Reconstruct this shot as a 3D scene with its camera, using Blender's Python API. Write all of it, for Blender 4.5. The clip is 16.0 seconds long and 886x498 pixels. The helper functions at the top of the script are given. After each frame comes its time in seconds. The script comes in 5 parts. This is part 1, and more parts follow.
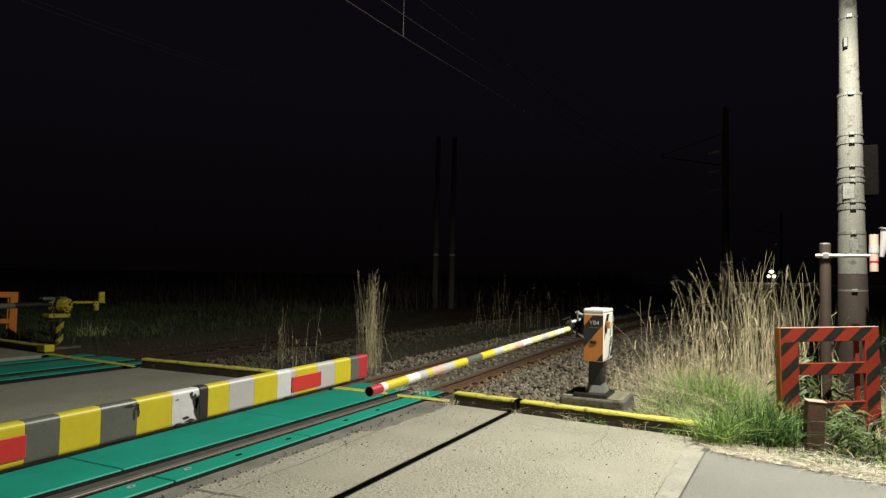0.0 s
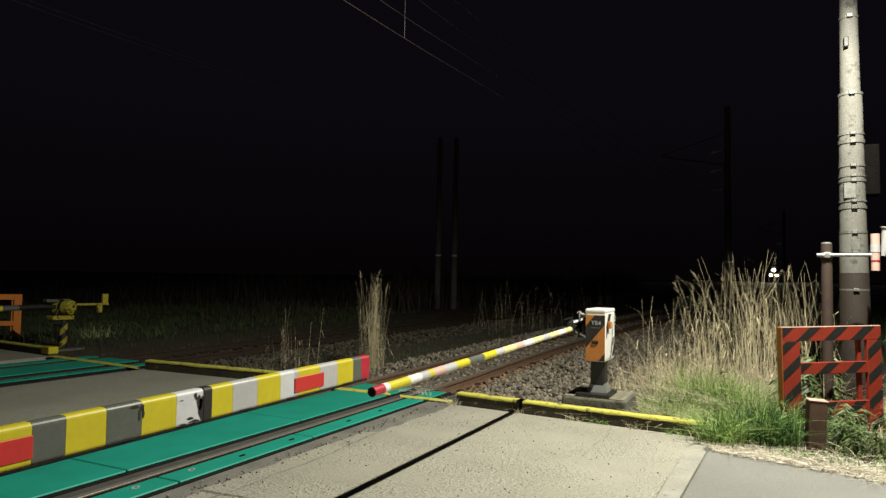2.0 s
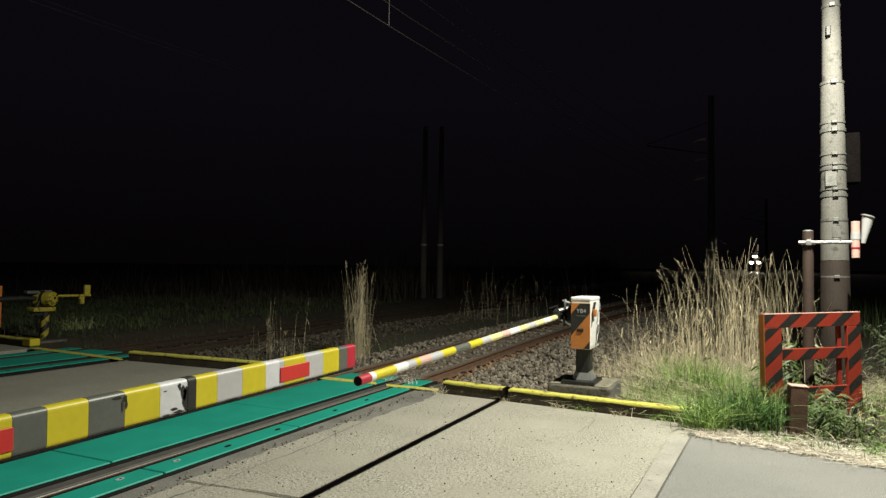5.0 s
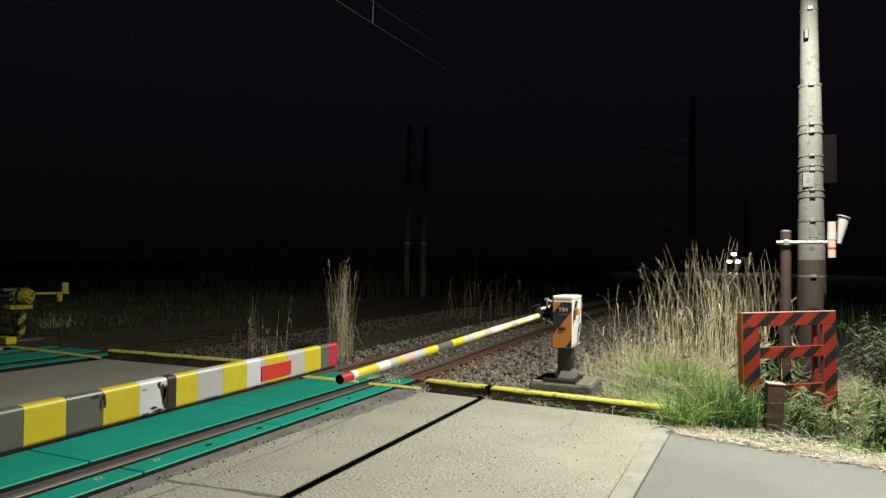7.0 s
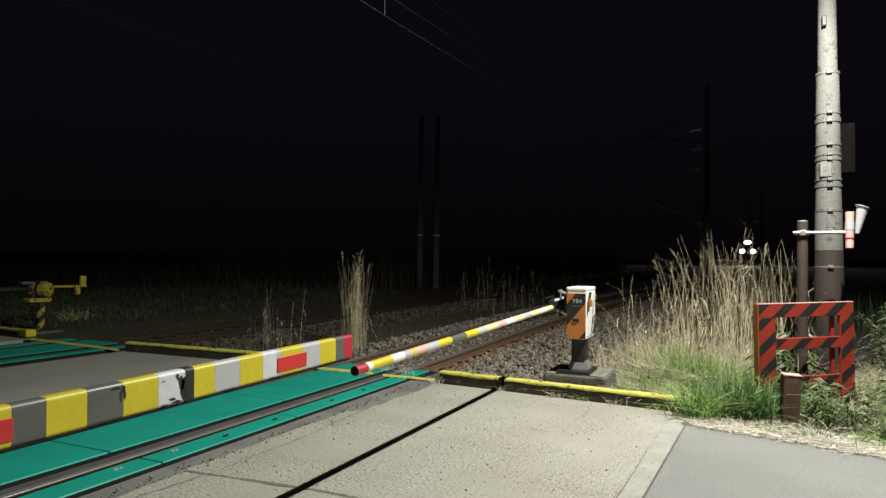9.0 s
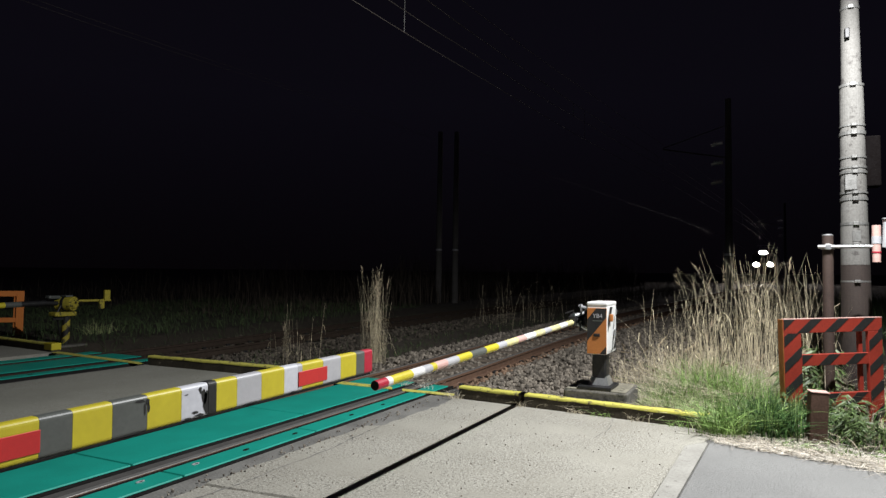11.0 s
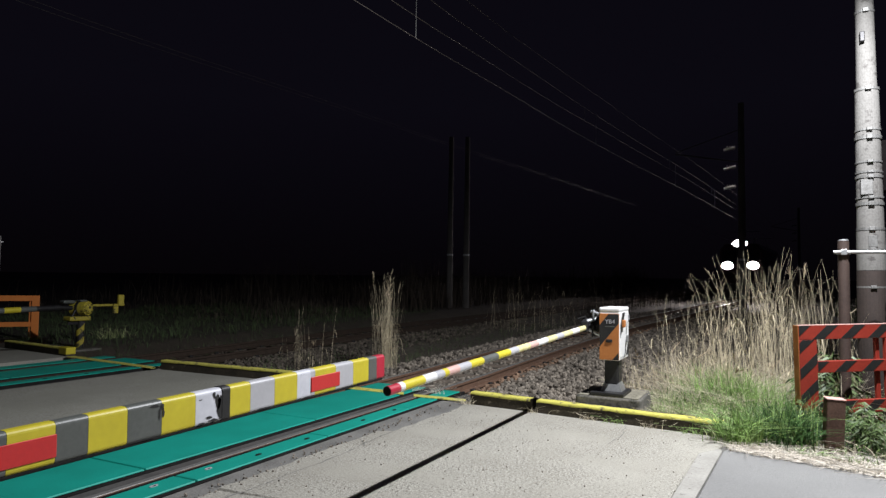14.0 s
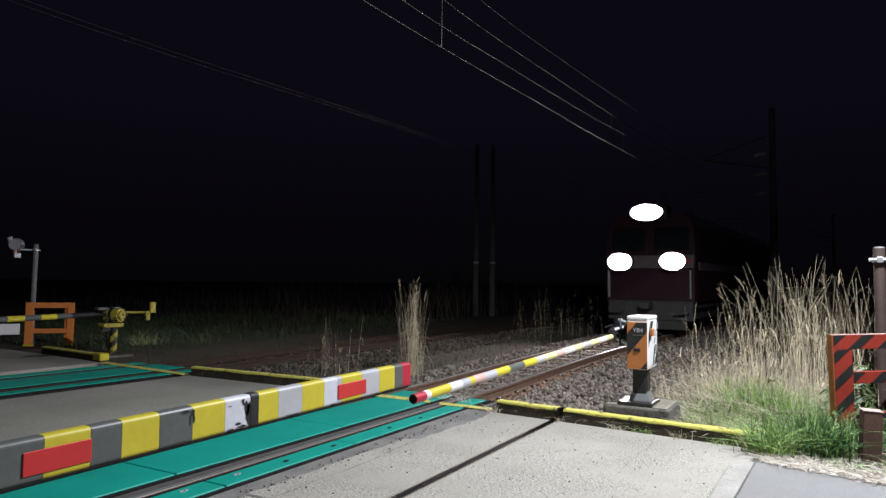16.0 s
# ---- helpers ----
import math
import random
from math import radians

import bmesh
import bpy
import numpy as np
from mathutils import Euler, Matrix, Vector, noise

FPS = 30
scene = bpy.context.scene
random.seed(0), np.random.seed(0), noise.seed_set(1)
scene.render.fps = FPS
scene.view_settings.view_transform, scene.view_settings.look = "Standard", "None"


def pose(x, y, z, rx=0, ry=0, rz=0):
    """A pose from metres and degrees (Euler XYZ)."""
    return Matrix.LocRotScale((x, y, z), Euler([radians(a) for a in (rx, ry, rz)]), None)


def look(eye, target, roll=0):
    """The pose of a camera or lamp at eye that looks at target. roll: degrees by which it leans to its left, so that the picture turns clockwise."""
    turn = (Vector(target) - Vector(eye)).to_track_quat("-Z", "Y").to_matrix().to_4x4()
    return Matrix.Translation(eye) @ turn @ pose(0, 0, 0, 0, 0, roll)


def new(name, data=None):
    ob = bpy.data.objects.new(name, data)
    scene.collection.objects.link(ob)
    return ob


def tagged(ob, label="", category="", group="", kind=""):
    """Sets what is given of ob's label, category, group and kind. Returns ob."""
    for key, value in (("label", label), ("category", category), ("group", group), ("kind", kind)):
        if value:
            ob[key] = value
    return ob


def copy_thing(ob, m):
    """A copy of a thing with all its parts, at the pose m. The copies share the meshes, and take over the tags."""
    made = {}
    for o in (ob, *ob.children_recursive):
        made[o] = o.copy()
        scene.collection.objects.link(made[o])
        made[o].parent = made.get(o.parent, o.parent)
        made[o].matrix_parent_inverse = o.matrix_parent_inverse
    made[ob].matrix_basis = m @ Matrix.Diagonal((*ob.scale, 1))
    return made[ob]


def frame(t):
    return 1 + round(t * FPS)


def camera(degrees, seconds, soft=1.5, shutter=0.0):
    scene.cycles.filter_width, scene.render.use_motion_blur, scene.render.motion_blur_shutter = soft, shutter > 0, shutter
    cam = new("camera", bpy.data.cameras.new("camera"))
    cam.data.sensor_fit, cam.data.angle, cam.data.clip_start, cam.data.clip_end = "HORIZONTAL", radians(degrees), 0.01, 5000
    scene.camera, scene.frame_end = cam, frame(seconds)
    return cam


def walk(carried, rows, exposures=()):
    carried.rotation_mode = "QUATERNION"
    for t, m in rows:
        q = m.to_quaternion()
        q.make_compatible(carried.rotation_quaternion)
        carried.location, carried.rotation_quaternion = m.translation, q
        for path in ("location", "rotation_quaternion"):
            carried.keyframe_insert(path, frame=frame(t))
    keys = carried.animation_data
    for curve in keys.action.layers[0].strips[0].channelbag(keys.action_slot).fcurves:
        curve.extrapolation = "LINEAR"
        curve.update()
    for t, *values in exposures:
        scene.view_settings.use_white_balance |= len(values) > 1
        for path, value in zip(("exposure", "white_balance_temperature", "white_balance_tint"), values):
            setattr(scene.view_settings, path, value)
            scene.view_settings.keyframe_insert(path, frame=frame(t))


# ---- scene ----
cam = camera(69.0, 16.0, soft=1.4, shutter=0.5)
# seconds, place, yaw, pitch, roll of the hand-held camera
PATH = (
    (0.0, -0.021, 0.016, 1.452, 25.50, 2.98, -1.34), (0.5, -0.020, 0.009, 1.453, 25.50, 3.28, -1.72),
    (1.0, -0.026, 0.012, 1.450, 25.60, 3.32, -1.70), (1.5, -0.010, 0.005, 1.453, 26.04, 3.16, -1.07),
    (2.0, -0.006, -0.003, 1.454, 25.72, 3.03, -1.12), (2.5, -0.005, -0.007, 1.452, 24.91, 2.84, -1.12),
    (3.0, -0.002, -0.010, 1.450, 25.01, 2.39, -0.77), (5.3, -0.012, 0.012, 1.449, 24.19, 2.03, -0.88),
    (5.5, -0.015, 0.015, 1.449, 22.92, 1.97, -1.09), (6.0, -0.008, 0.008, 1.447, 22.87, 1.95, -0.99),
    (6.5, -0.006, 0.008, 1.451, 22.92, 2.01, -1.05), (7.0, 0.000, 0.000, 1.450, 23.00, 2.00, -1.00),
    (7.5, -0.001, -0.003, 1.451, 22.96, 1.86, -1.07), (8.0, -0.003, -0.008, 1.452, 23.18, 1.20, -1.03),
    (8.5, -0.003, -0.007, 1.451, 23.39, 1.32, -0.99), (9.0, -0.003, -0.007, 1.451, 24.14, 1.26, -0.77),
    (11.5, -0.009, -0.021, 1.450, 26.18, 3.05, -0.83), (12.0, -0.006, -0.030, 1.453, 26.51, 3.43, -0.83),
    (12.5, -0.007, -0.028, 1.452, 26.46, 3.45, -0.81), (13.0, -0.008, -0.024, 1.454, 26.43, 3.29, -0.81),
    (13.5, -0.014, -0.016, 1.455, 26.37, 3.02, -0.82), (14.0, -0.017, -0.017, 1.453, 26.76, 2.96, -0.84),
    (14.5, -0.012, -0.020, 1.453, 26.85, 3.22, -0.93), (15.0, -0.010, -0.023, 1.454, 27.45, 3.25, -1.02),
    (15.5, -0.002, -0.030, 1.454, 28.19, 3.12, -0.79), (16.0, -0.009, -0.028, 1.456, 29.07, 3.61, -0.90),
)
EXPOSURES = ((0.0, 0.0, 6550, 9), (7.0, 0.0, 6330, 10), (9.0, 0.0, 6050, 13), (12.5, 0.03, 5550, 22), (14.5, 0.06, 5550, 22), (16.0, 0.1, 5400, 23))
walk(cam, [(t, pose(x, y, z, 90 + pitch, roll, yaw)) for t, x, y, z, yaw, pitch, roll in PATH], EXPOSURES)

# ---- world and street light ----
night = bpy.data.worlds.new("night")
night.use_nodes = True
# a faint lamp-lit sky that fades towards the horizon
wn, wl = night.node_tree.nodes, night.node_tree.links
w_dir, w_xyz, w_ramp = wn.new("ShaderNodeTexCoord"), wn.new("ShaderNodeSeparateXYZ"), wn.new("ShaderNodeValToRGB")
wl.new(w_dir.outputs["Generated"], w_xyz.inputs[0])
wl.new(w_xyz.outputs["Z"], w_ramp.inputs[0])
for stop, tone in zip(w_ramp.color_ramp.elements, ((0.24, 0.165, 0.205), (0.54, 0.44, 0.66))):
    stop.color = (*tone, 1)
w_ramp.color_ramp.elements[0].position, w_ramp.color_ramp.elements[1].position = 0.005, 0.26
wl.new(w_ramp.outputs[0], wn["Background"].inputs[0])
wn["Background"].inputs[1].default_value = 0.0060
scene.world = night
LAMP_AT = (1.0, 6.15, 5.45)
lamp_data = bpy.data.lights.new("street_light", "SPOT")
lamp_data.energy, lamp_data.color, lamp_data.shadow_soft_size = 2650, (1.0, 0.97, 0.80), 0.05
lamp_data.spot_size, lamp_data.spot_blend = radians(174), 0.42
new("street_light", lamp_data).matrix_world = look(LAMP_AT, (-0.45, 5.95, 0))


# ---- materials ----
def material(name, a, b=None, rough=0.7, metal=0.0, scale=6.0, fine=60.0, bump=0.3, spots=None, spot_at=0.62, spot_scale=3.0, vary=0.0, gloss=0.5, emit=0.0, stain=0.0):
    """A procedural surface: two colours mixed by coarse and fine noise, spots of dirt or wear, fine relief."""
    m = bpy.data.materials.new(name)
    m.use_nodes = True
    nt = m.node_tree
    n, li = nt.nodes, nt.links
    bsdf = n["Principled BSDF"]
    b = b or tuple(c * 0.75 for c in a)
    co = n.new("ShaderNodeTexCoord")
    big, small = n.new("ShaderNodeTexNoise"), n.new("ShaderNodeTexNoise")
    big.inputs["Scale"].default_value, small.inputs["Scale"].default_value = scale, fine
    big.inputs["Detail"].default_value, small.inputs["Detail"].default_value = 6, 4
    for tex in (big, small):
        li.new(co.outputs["Object"], tex.inputs["Vector"])
    add = n.new("ShaderNodeMath")
    add.operation = "MULTIPLY_ADD"
    add.inputs[1].default_value = 0.5
    half = n.new("ShaderNodeMath")
    half.operation = "MULTIPLY"
    half.inputs[1].default_value = 0.5
    li.new(small.outputs["Fac"], half.inputs[0])
    li.new(big.outputs["Fac"], add.inputs[0])
    li.new(half.outputs[0], add.inputs[2])
    ramp = n.new("ShaderNodeValToRGB")
    ramp.color_ramp.elements[0].position, ramp.color_ramp.elements[1].position = 0.36, 0.64
    ramp.color_ramp.elements[0].color, ramp.color_ramp.elements[1].color = (*a, 1), (*b, 1)
    li.new(add.outputs[0], ramp.inputs[0])
    colour = ramp.outputs[0]
    if spots:
        sp = n.new("ShaderNodeTexNoise")
        sp.inputs["Scale"].default_value, sp.inputs["Detail"].default_value, sp.inputs["Roughness"].default_value = spot_scale, 8, 0.7
        li.new(co.outputs["Object"], sp.inputs["Vector"])
        edge = n.new("ShaderNodeMapRange")
        edge.inputs[1].default_value, edge.inputs[2].default_value = spot_at, spot_at + 0.07
        li.new(sp.outputs["Fac"], edge.inputs[0])
        mix = n.new("ShaderNodeMix")
        mix.data_type = "RGBA"
        mix.inputs["B"].default_value = (*spots, 1)
        li.new(edge.outputs[0], mix.inputs["Factor"])
        li.new(colour, mix.inputs["A"])
        colour = mix.outputs["Result"]
    if vary:
        geo, hsv = n.new("ShaderNodeNewGeometry"), n.new("ShaderNodeHueSaturation")
        rng = n.new("ShaderNodeMapRange")
        rng.inputs[3].default_value, rng.inputs[4].default_value = 1 - vary, 1 + vary
        li.new(geo.outputs["Random Per Island"], rng.inputs[0])
        li.new(rng.outputs[0], hsv.inputs["Value"])
        li.new(colour, hsv.inputs["Color"])
        colour = hsv.outputs[0]
    if stain:
        wide, mul = n.new("ShaderNodeTexNoise"), n.new("ShaderNodeMix")
        wide.inputs["Scale"].default_value, wide.inputs["Detail"].default_value = 0.9, 5
        li.new(co.outputs["Object"], wide.inputs["Vector"])
        rng2 = n.new("ShaderNodeMapRange")
        rng2.inputs[1].default_value, rng2.inputs[2].default_value, rng2.inputs[3].default_value, rng2.inputs[4].default_value = 0.40, 0.62, stain, 0.0
        li.new(wide.outputs["Fac"], rng2.inputs[0])
        mul.data_type, mul.blend_type = "RGBA", "MULTIPLY"
        mul.inputs["B"].default_value = (0.66, 0.65, 0.62, 1)
        li.new(rng2.outputs[0], mul.inputs["Factor"])
        li.new(colour, mul.inputs["A"])
        colour = mul.outputs["Result"]
    li.new(colour, bsdf.inputs["Base Color"])
    bsdf.inputs["Roughness"].default_value, bsdf.inputs["Metallic"].default_value = rough, metal
    bsdf.inputs["Specular IOR Level"].default_value = gloss
    if bump:
        bp = n.new("ShaderNodeBump")
        bp.inputs["Strength"].default_value, bp.inputs["Distance"].default_value = bump, 0.01
        li.new(add.outputs[0], bp.inputs["Height"])
        li.new(bp.outputs[0], bsdf.inputs["Normal"])
    if emit:
        bsdf.inputs["Emission Color"].default_value, bsdf.inputs["Emission Strength"].default_value = (1.0, 0.86, 0.68, 1), emit
    return m


def aggregate(name, low, high, pit, pale, pit_scale, pit_at, rough=0.92, bump=0.5, patch=1.1):
    """A worn cast surface: broad stains, pits where the skin has gone, pale stones showing."""
    m = bpy.data.materials.new(name)
    m.use_nodes = True
    n, li = m.node_tree.nodes, m.node_tree.links
    bsdf = n["Principled BSDF"]
    co = n.new("ShaderNodeTexCoord")

    def tex(scale, detail, roughness=0.55):
        t = n.new("ShaderNodeTexNoise")
        t.inputs["Scale"].default_value, t.inputs["Detail"].default_value, t.inputs["Roughness"].default_value = scale, detail, roughness
        li.new(co.outputs["Object"], t.inputs["Vector"])
        return t.outputs["Fac"]

    def span(value, a, b, c=0.0, d=1.0):
        r = n.new("ShaderNodeMapRange")
        for i, v in enumerate((a, b, c, d)):
            r.inputs[i + 1].default_value = v
        li.new(value, r.inputs[0])
        return r.outputs[0]

    def times(p, q):
        r = n.new("ShaderNodeMath")
        r.operation = "MULTIPLY"
        li.new(p, r.inputs[0])
        li.new(q, r.inputs[1])
        return r.outputs[0]

    def blend(fac, p, q):
        r = n.new("ShaderNodeMix")
        r.data_type = "RGBA"
        li.new(fac, r.inputs["Factor"])
        for socket, v in (("A", p), ("B", q)):
            if isinstance(v, tuple):
                r.inputs[socket].default_value = (*v, 1)
            else:
                li.new(v, r.inputs[socket])
        return r.outputs["Result"]

    broad = tex(patch, 5)
    worn = span(tex(patch * 0.9 + 0.35, 3), 0.40, 0.56, 0.3, 1.0)
    base = blend(span(broad, 0.36, 0.66), low, high)
    base = blend(span(tex(110, 4, 0.7), 0.38, 0.62, 0.0, 0.75), base, low)
    holes = times(span(tex(pit_scale, 4, 0.65), pit_at, pit_at + 0.07), worn)
    base = blend(holes, base, pit)
    stones = times(span(tex(pit_scale * 1.25, 2), 0.565, 0.63, 0.0, 1.0), worn)
    base = blend(stones, base, pale)
    li.new(base, bsdf.inputs["Base Color"])
    bsdf.inputs["Roughness"].default_value = rough
    bp = n.new("ShaderNodeBump")
    bp.invert = True
    bp.inputs["Strength"].default_value, bp.inputs["Distance"].default_value = bump, 0.006
    li.new(holes, bp.inputs["Height"])
    li.new(bp.outputs[0], bsdf.inputs["Normal"])
    return m


CONCRETE = aggregate("worn_concrete", (0.34, 0.325, 0.275), (0.455, 0.44, 0.38), (0.185, 0.176, 0.148), (0.60, 0.58, 0.52), 52, 0.548, bump=0.7)
BORDER = material("border_concrete", (0.30, 0.29, 0.26), (0.42, 0.41, 0.37), 0.9, scale=4, fine=40, bump=0.5, spots=(0.18, 0.17, 0.15), spot_at=0.6, spot_scale=20)
CABINET = material("dull_black_steel", (0.005, 0.004, 0.004), (0.008, 0.007, 0.007), 1.0, scale=6, gloss=0.0)
CONCRETE_DARK = aggregate("old_concrete", (0.26, 0.258, 0.215), (0.40, 0.395, 0.335), (0.10, 0.10, 0.09), (0.40, 0.39, 0.36), 40, 0.60, patch=0.7)
CONCRETE_EDGE = material("grey_mortar", (0.12, 0.118, 0.11), (0.27, 0.265, 0.245), 0.9, scale=2, fine=70, bump=0.6)
ASPHALT = aggregate("asphalt", (0.225, 0.225, 0.218), (0.28, 0.28, 0.27), (0.12, 0.12, 0.115), (0.38, 0.38, 0.365), 95, 0.56, 0.9, 0.6)
SOIL = material("soil", (0.035, 0.029, 0.021), (0.07, 0.058, 0.04), 0.95, scale=3, fine=40, bump=1.0)
GREEN = material("green_rubber_panel", (0.024, 0.43, 0.335), (0.020, 0.35, 0.27), 0.48, scale=3, fine=80, bump=0.15, spots=(0.03, 0.20, 0.16), spot_at=0.66, stain=0.3)
BLACK_RUBBER = material("black_rubber", (0.010, 0.010, 0.010), (0.020, 0.019, 0.018), 0.9, scale=9, gloss=0.12)
DECK_RUBBER = material("dusty_rubber", (0.06, 0.058, 0.055), (0.105, 0.10, 0.094), 0.85, scale=8)
STEEL = material("rail_steel", (0.47, 0.46, 0.44), (0.37, 0.36, 0.34), 0.32, 0.55, scale=8, bump=0.1)
# rust darkened for the far rails and their tops, in place of the dimness there
RUST_DARK = material("darkened_rust", (0.035, 0.026, 0.02), (0.06, 0.045, 0.034), 0.95, scale=12, bump=0.5, gloss=0.1)
RUST = material("rusty_rail", (0.12, 0.068, 0.044), (0.20, 0.118, 0.073), 0.85, scale=12, bump=0.5)
GALV = material("galvanised_steel", (0.55, 0.56, 0.56), (0.42, 0.43, 0.44), 0.45, 0.8, scale=12, bump=0.1)
BAND = material("dull_band_steel", (0.26, 0.26, 0.25), (0.14, 0.138, 0.13), 0.5, 0.4, scale=14, bump=0.2)
DARK_METAL = material("dark_painted_steel", (0.018, 0.018, 0.020), (0.035, 0.034, 0.034), 0.5, 0.3, scale=10)
YELLOW = material("yellow_paint", (0.64, 0.55, 0.018), (0.57, 0.48, 0.016), 0.5, scale=4, fine=30, bump=0.08, spots=(0.42, 0.33, 0.08), spot_at=0.70)
YELLOW_DIRTY = material("grimy_yellow_paint", (0.50, 0.42, 0.03), (0.30, 0.25, 0.03), 0.7, scale=9, fine=40, bump=0.2, spots=(0.03, 0.028, 0.02), spot_at=0.54, spot_scale=8)
YELLOW_ROAD = material("worn_yellow_line", (0.72, 0.68, 0.12), (0.60, 0.55, 0.10), 0.8, scale=8, fine=60, bump=0.4, spots=(0.14, 0.12, 0.08), spot_at=0.55, spot_scale=11)
PALE_YELLOW = material("pale_yellow_tape", (0.66, 0.60, 0.22), (0.74, 0.70, 0.42), 0.55, scale=14, fine=50, bump=0.08, spots=(0.55, 0.52, 0.40), spot_at=0.58, spot_scale=12)
WHITE = material("white_paint", (0.84, 0.84, 0.83), (0.76, 0.76, 0.75), 0.5, scale=4, fine=30, bump=0.08, spots=(0.40, 0.39, 0.37), spot_at=0.66)
SCUFFED = material("scuffed_white_tape", (0.60, 0.61, 0.66), (0.68, 0.69, 0.74), 0.5, scale=10, fine=40, bump=0.1, spots=(0.22, 0.22, 0.23), spot_at=0.63, spot_scale=16)
GREY_REFLECT = material("grey_reflective_tape", (0.12, 0.128, 0.118), (0.092, 0.10, 0.09), 0.45, scale=5, bump=0.06, spots=(0.10, 0.10, 0.10), spot_at=0.70)
LIGHT_GREY = material("pale_reflective_tape", (0.50, 0.50, 0.52), (0.44, 0.44, 0.46), 0.45, scale=5, bump=0.06, spots=(0.25, 0.25, 0.25), spot_at=0.68)
RED = material("red_reflective_plate", (0.62, 0.035, 0.03), (0.55, 0.03, 0.028), 0.45, scale=6, bump=0.08)
CRIMSON = material("crimson_tape", (0.50, 0.02, 0.05), (0.42, 0.02, 0.04), 0.45, scale=6, bump=0.08)
PINK = material("faded_red_tape", (0.62, 0.36, 0.32), (0.66, 0.46, 0.40), 0.6, scale=14, bump=0.1)
ORANGE_BRIGHT = material("bright_orange_paint", (0.80, 0.27, 0.05), (0.70, 0.22, 0.04), 0.5, scale=5, bump=0.1, spots=(0.40, 0.15, 0.04), spot_at=0.68)
ORANGE = material("orange_paint", (0.50, 0.19, 0.045), (0.43, 0.155, 0.035), 0.5, scale=5, bump=0.1, spots=(0.24, 0.10, 0.04), spot_at=0.70)
FENCE_RED = material("vermilion_paint", (0.33, 0.034, 0.016), (0.25, 0.026, 0.013), 0.6, scale=5, bump=0.15, spots=(0.20, 0.035, 0.02), spot_at=0.64)
BLACK = material("black_paint", (0.010, 0.010, 0.010), (0.022, 0.021, 0.02), 0.6, scale=8, bump=0.1)
POLE = material("pole_concrete", (0.11, 0.106, 0.097), (0.185, 0.180, 0.168), 0.85, scale=2.5, fine=50, bump=0.35, spots=(0.07, 0.065, 0.06), spot_at=0.55, spot_scale=6)
POLE_WRAP = material("pole_guard_sheet", (0.028, 0.020, 0.017), (0.046, 0.033, 0.027), 0.8, scale=4, bump=0.3)
BROWN_POST = material("brown_painted_post", (0.045, 0.029, 0.023), (0.07, 0.045, 0.035), 0.75, scale=5, bump=0.3)
WOOD = material("weathered_wood", (0.11, 0.062, 0.045), (0.18, 0.105, 0.075), 0.85, scale=6, fine=50, bump=0.4)
STONE = material("ballast_stone", (0.13, 0.112, 0.09), (0.33, 0.29, 0.235), 0.9, scale=9, fine=70, bump=0.6, vary=0.55)
# darker copy of the ballast stone, for the far track and both beds
STONE_DARK = material("darkened_stone", (0.05, 0.042, 0.032), (0.13, 0.11, 0.085), 0.95, scale=7, fine=60, bump=0.6, vary=0.5)
STONE_RUST = material("rust_stained_stone", (0.19, 0.115, 0.07), (0.33, 0.225, 0.15), 0.9, scale=9, fine=70, bump=0.6, vary=0.4)
SLEEPER = material("concrete_sleeper", (0.16, 0.13, 0.10), (0.22, 0.18, 0.14), 0.9, scale=7, bump=0.5)
GRASS = material("green_grass", (0.135, 0.27, 0.045), (0.33, 0.45, 0.14), 0.6, scale=2, bump=0, vary=0.5)
GRASS_PALE = material("pale_green_grass", (0.30, 0.38, 0.13), (0.44, 0.47, 0.24), 0.65, scale=2, bump=0, vary=0.35)
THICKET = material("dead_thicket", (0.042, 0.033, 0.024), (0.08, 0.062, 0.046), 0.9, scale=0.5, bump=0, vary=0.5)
GRASS_DEEP = material("deep_green_grass", (0.03, 0.085, 0.02), (0.075, 0.16, 0.035), 0.6, scale=2, bump=0, vary=0.5)
GRASS_DRY = material("dry_grass", (0.42, 0.37, 0.25), (0.64, 0.58, 0.44), 0.8, scale=2, bump=0, vary=0.5)
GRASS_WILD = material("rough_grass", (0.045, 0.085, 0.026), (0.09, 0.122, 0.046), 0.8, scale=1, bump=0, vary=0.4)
# straw colour lightened, because flat-lying straw catches the lamp
STRAW = material("lit_pale_straw", (0.66, 0.60, 0.50), (0.82, 0.77, 0.68), 0.85, scale=3, bump=0, vary=0.3)
REED = material("dry_reed", (0.47, 0.405, 0.26), (0.60, 0.525, 0.36), 0.8, scale=3, bump=0, vary=0.35)
PLUME = material("reed_plume", (0.36, 0.28, 0.18), (0.48, 0.40, 0.28), 0.95, scale=6, bump=0, vary=0.3)
LEAF = material("weed_leaf", (0.05, 0.098, 0.026), (0.165, 0.225, 0.08), 0.5, scale=3, bump=0, vary=0.5)
# weed leaf darkened for the bushes, which stand in weak light behind the fence
LEAF_SHADED = material("shaded_bush_leaf", (0.028, 0.042, 0.018), (0.085, 0.095, 0.045), 0.6, scale=3, bump=0, vary=0.5)
STEM = material("weed_stem", (0.10, 0.13, 0.04), (0.16, 0.14, 0.06), 0.8, scale=3, bump=0)
PORCELAIN = material("porcelain", (0.75, 0.74, 0.70), (0.66, 0.65, 0.62), 0.2, scale=6, bump=0)
PORCELAIN.node_tree.nodes["Principled BSDF"].inputs["Transmission Weight"].default_value = 0.4
WIRE = material("copper_wire", (0.085, 0.072, 0.062), (0.06, 0.052, 0.046), 0.6, 0.5, scale=6, bump=0)
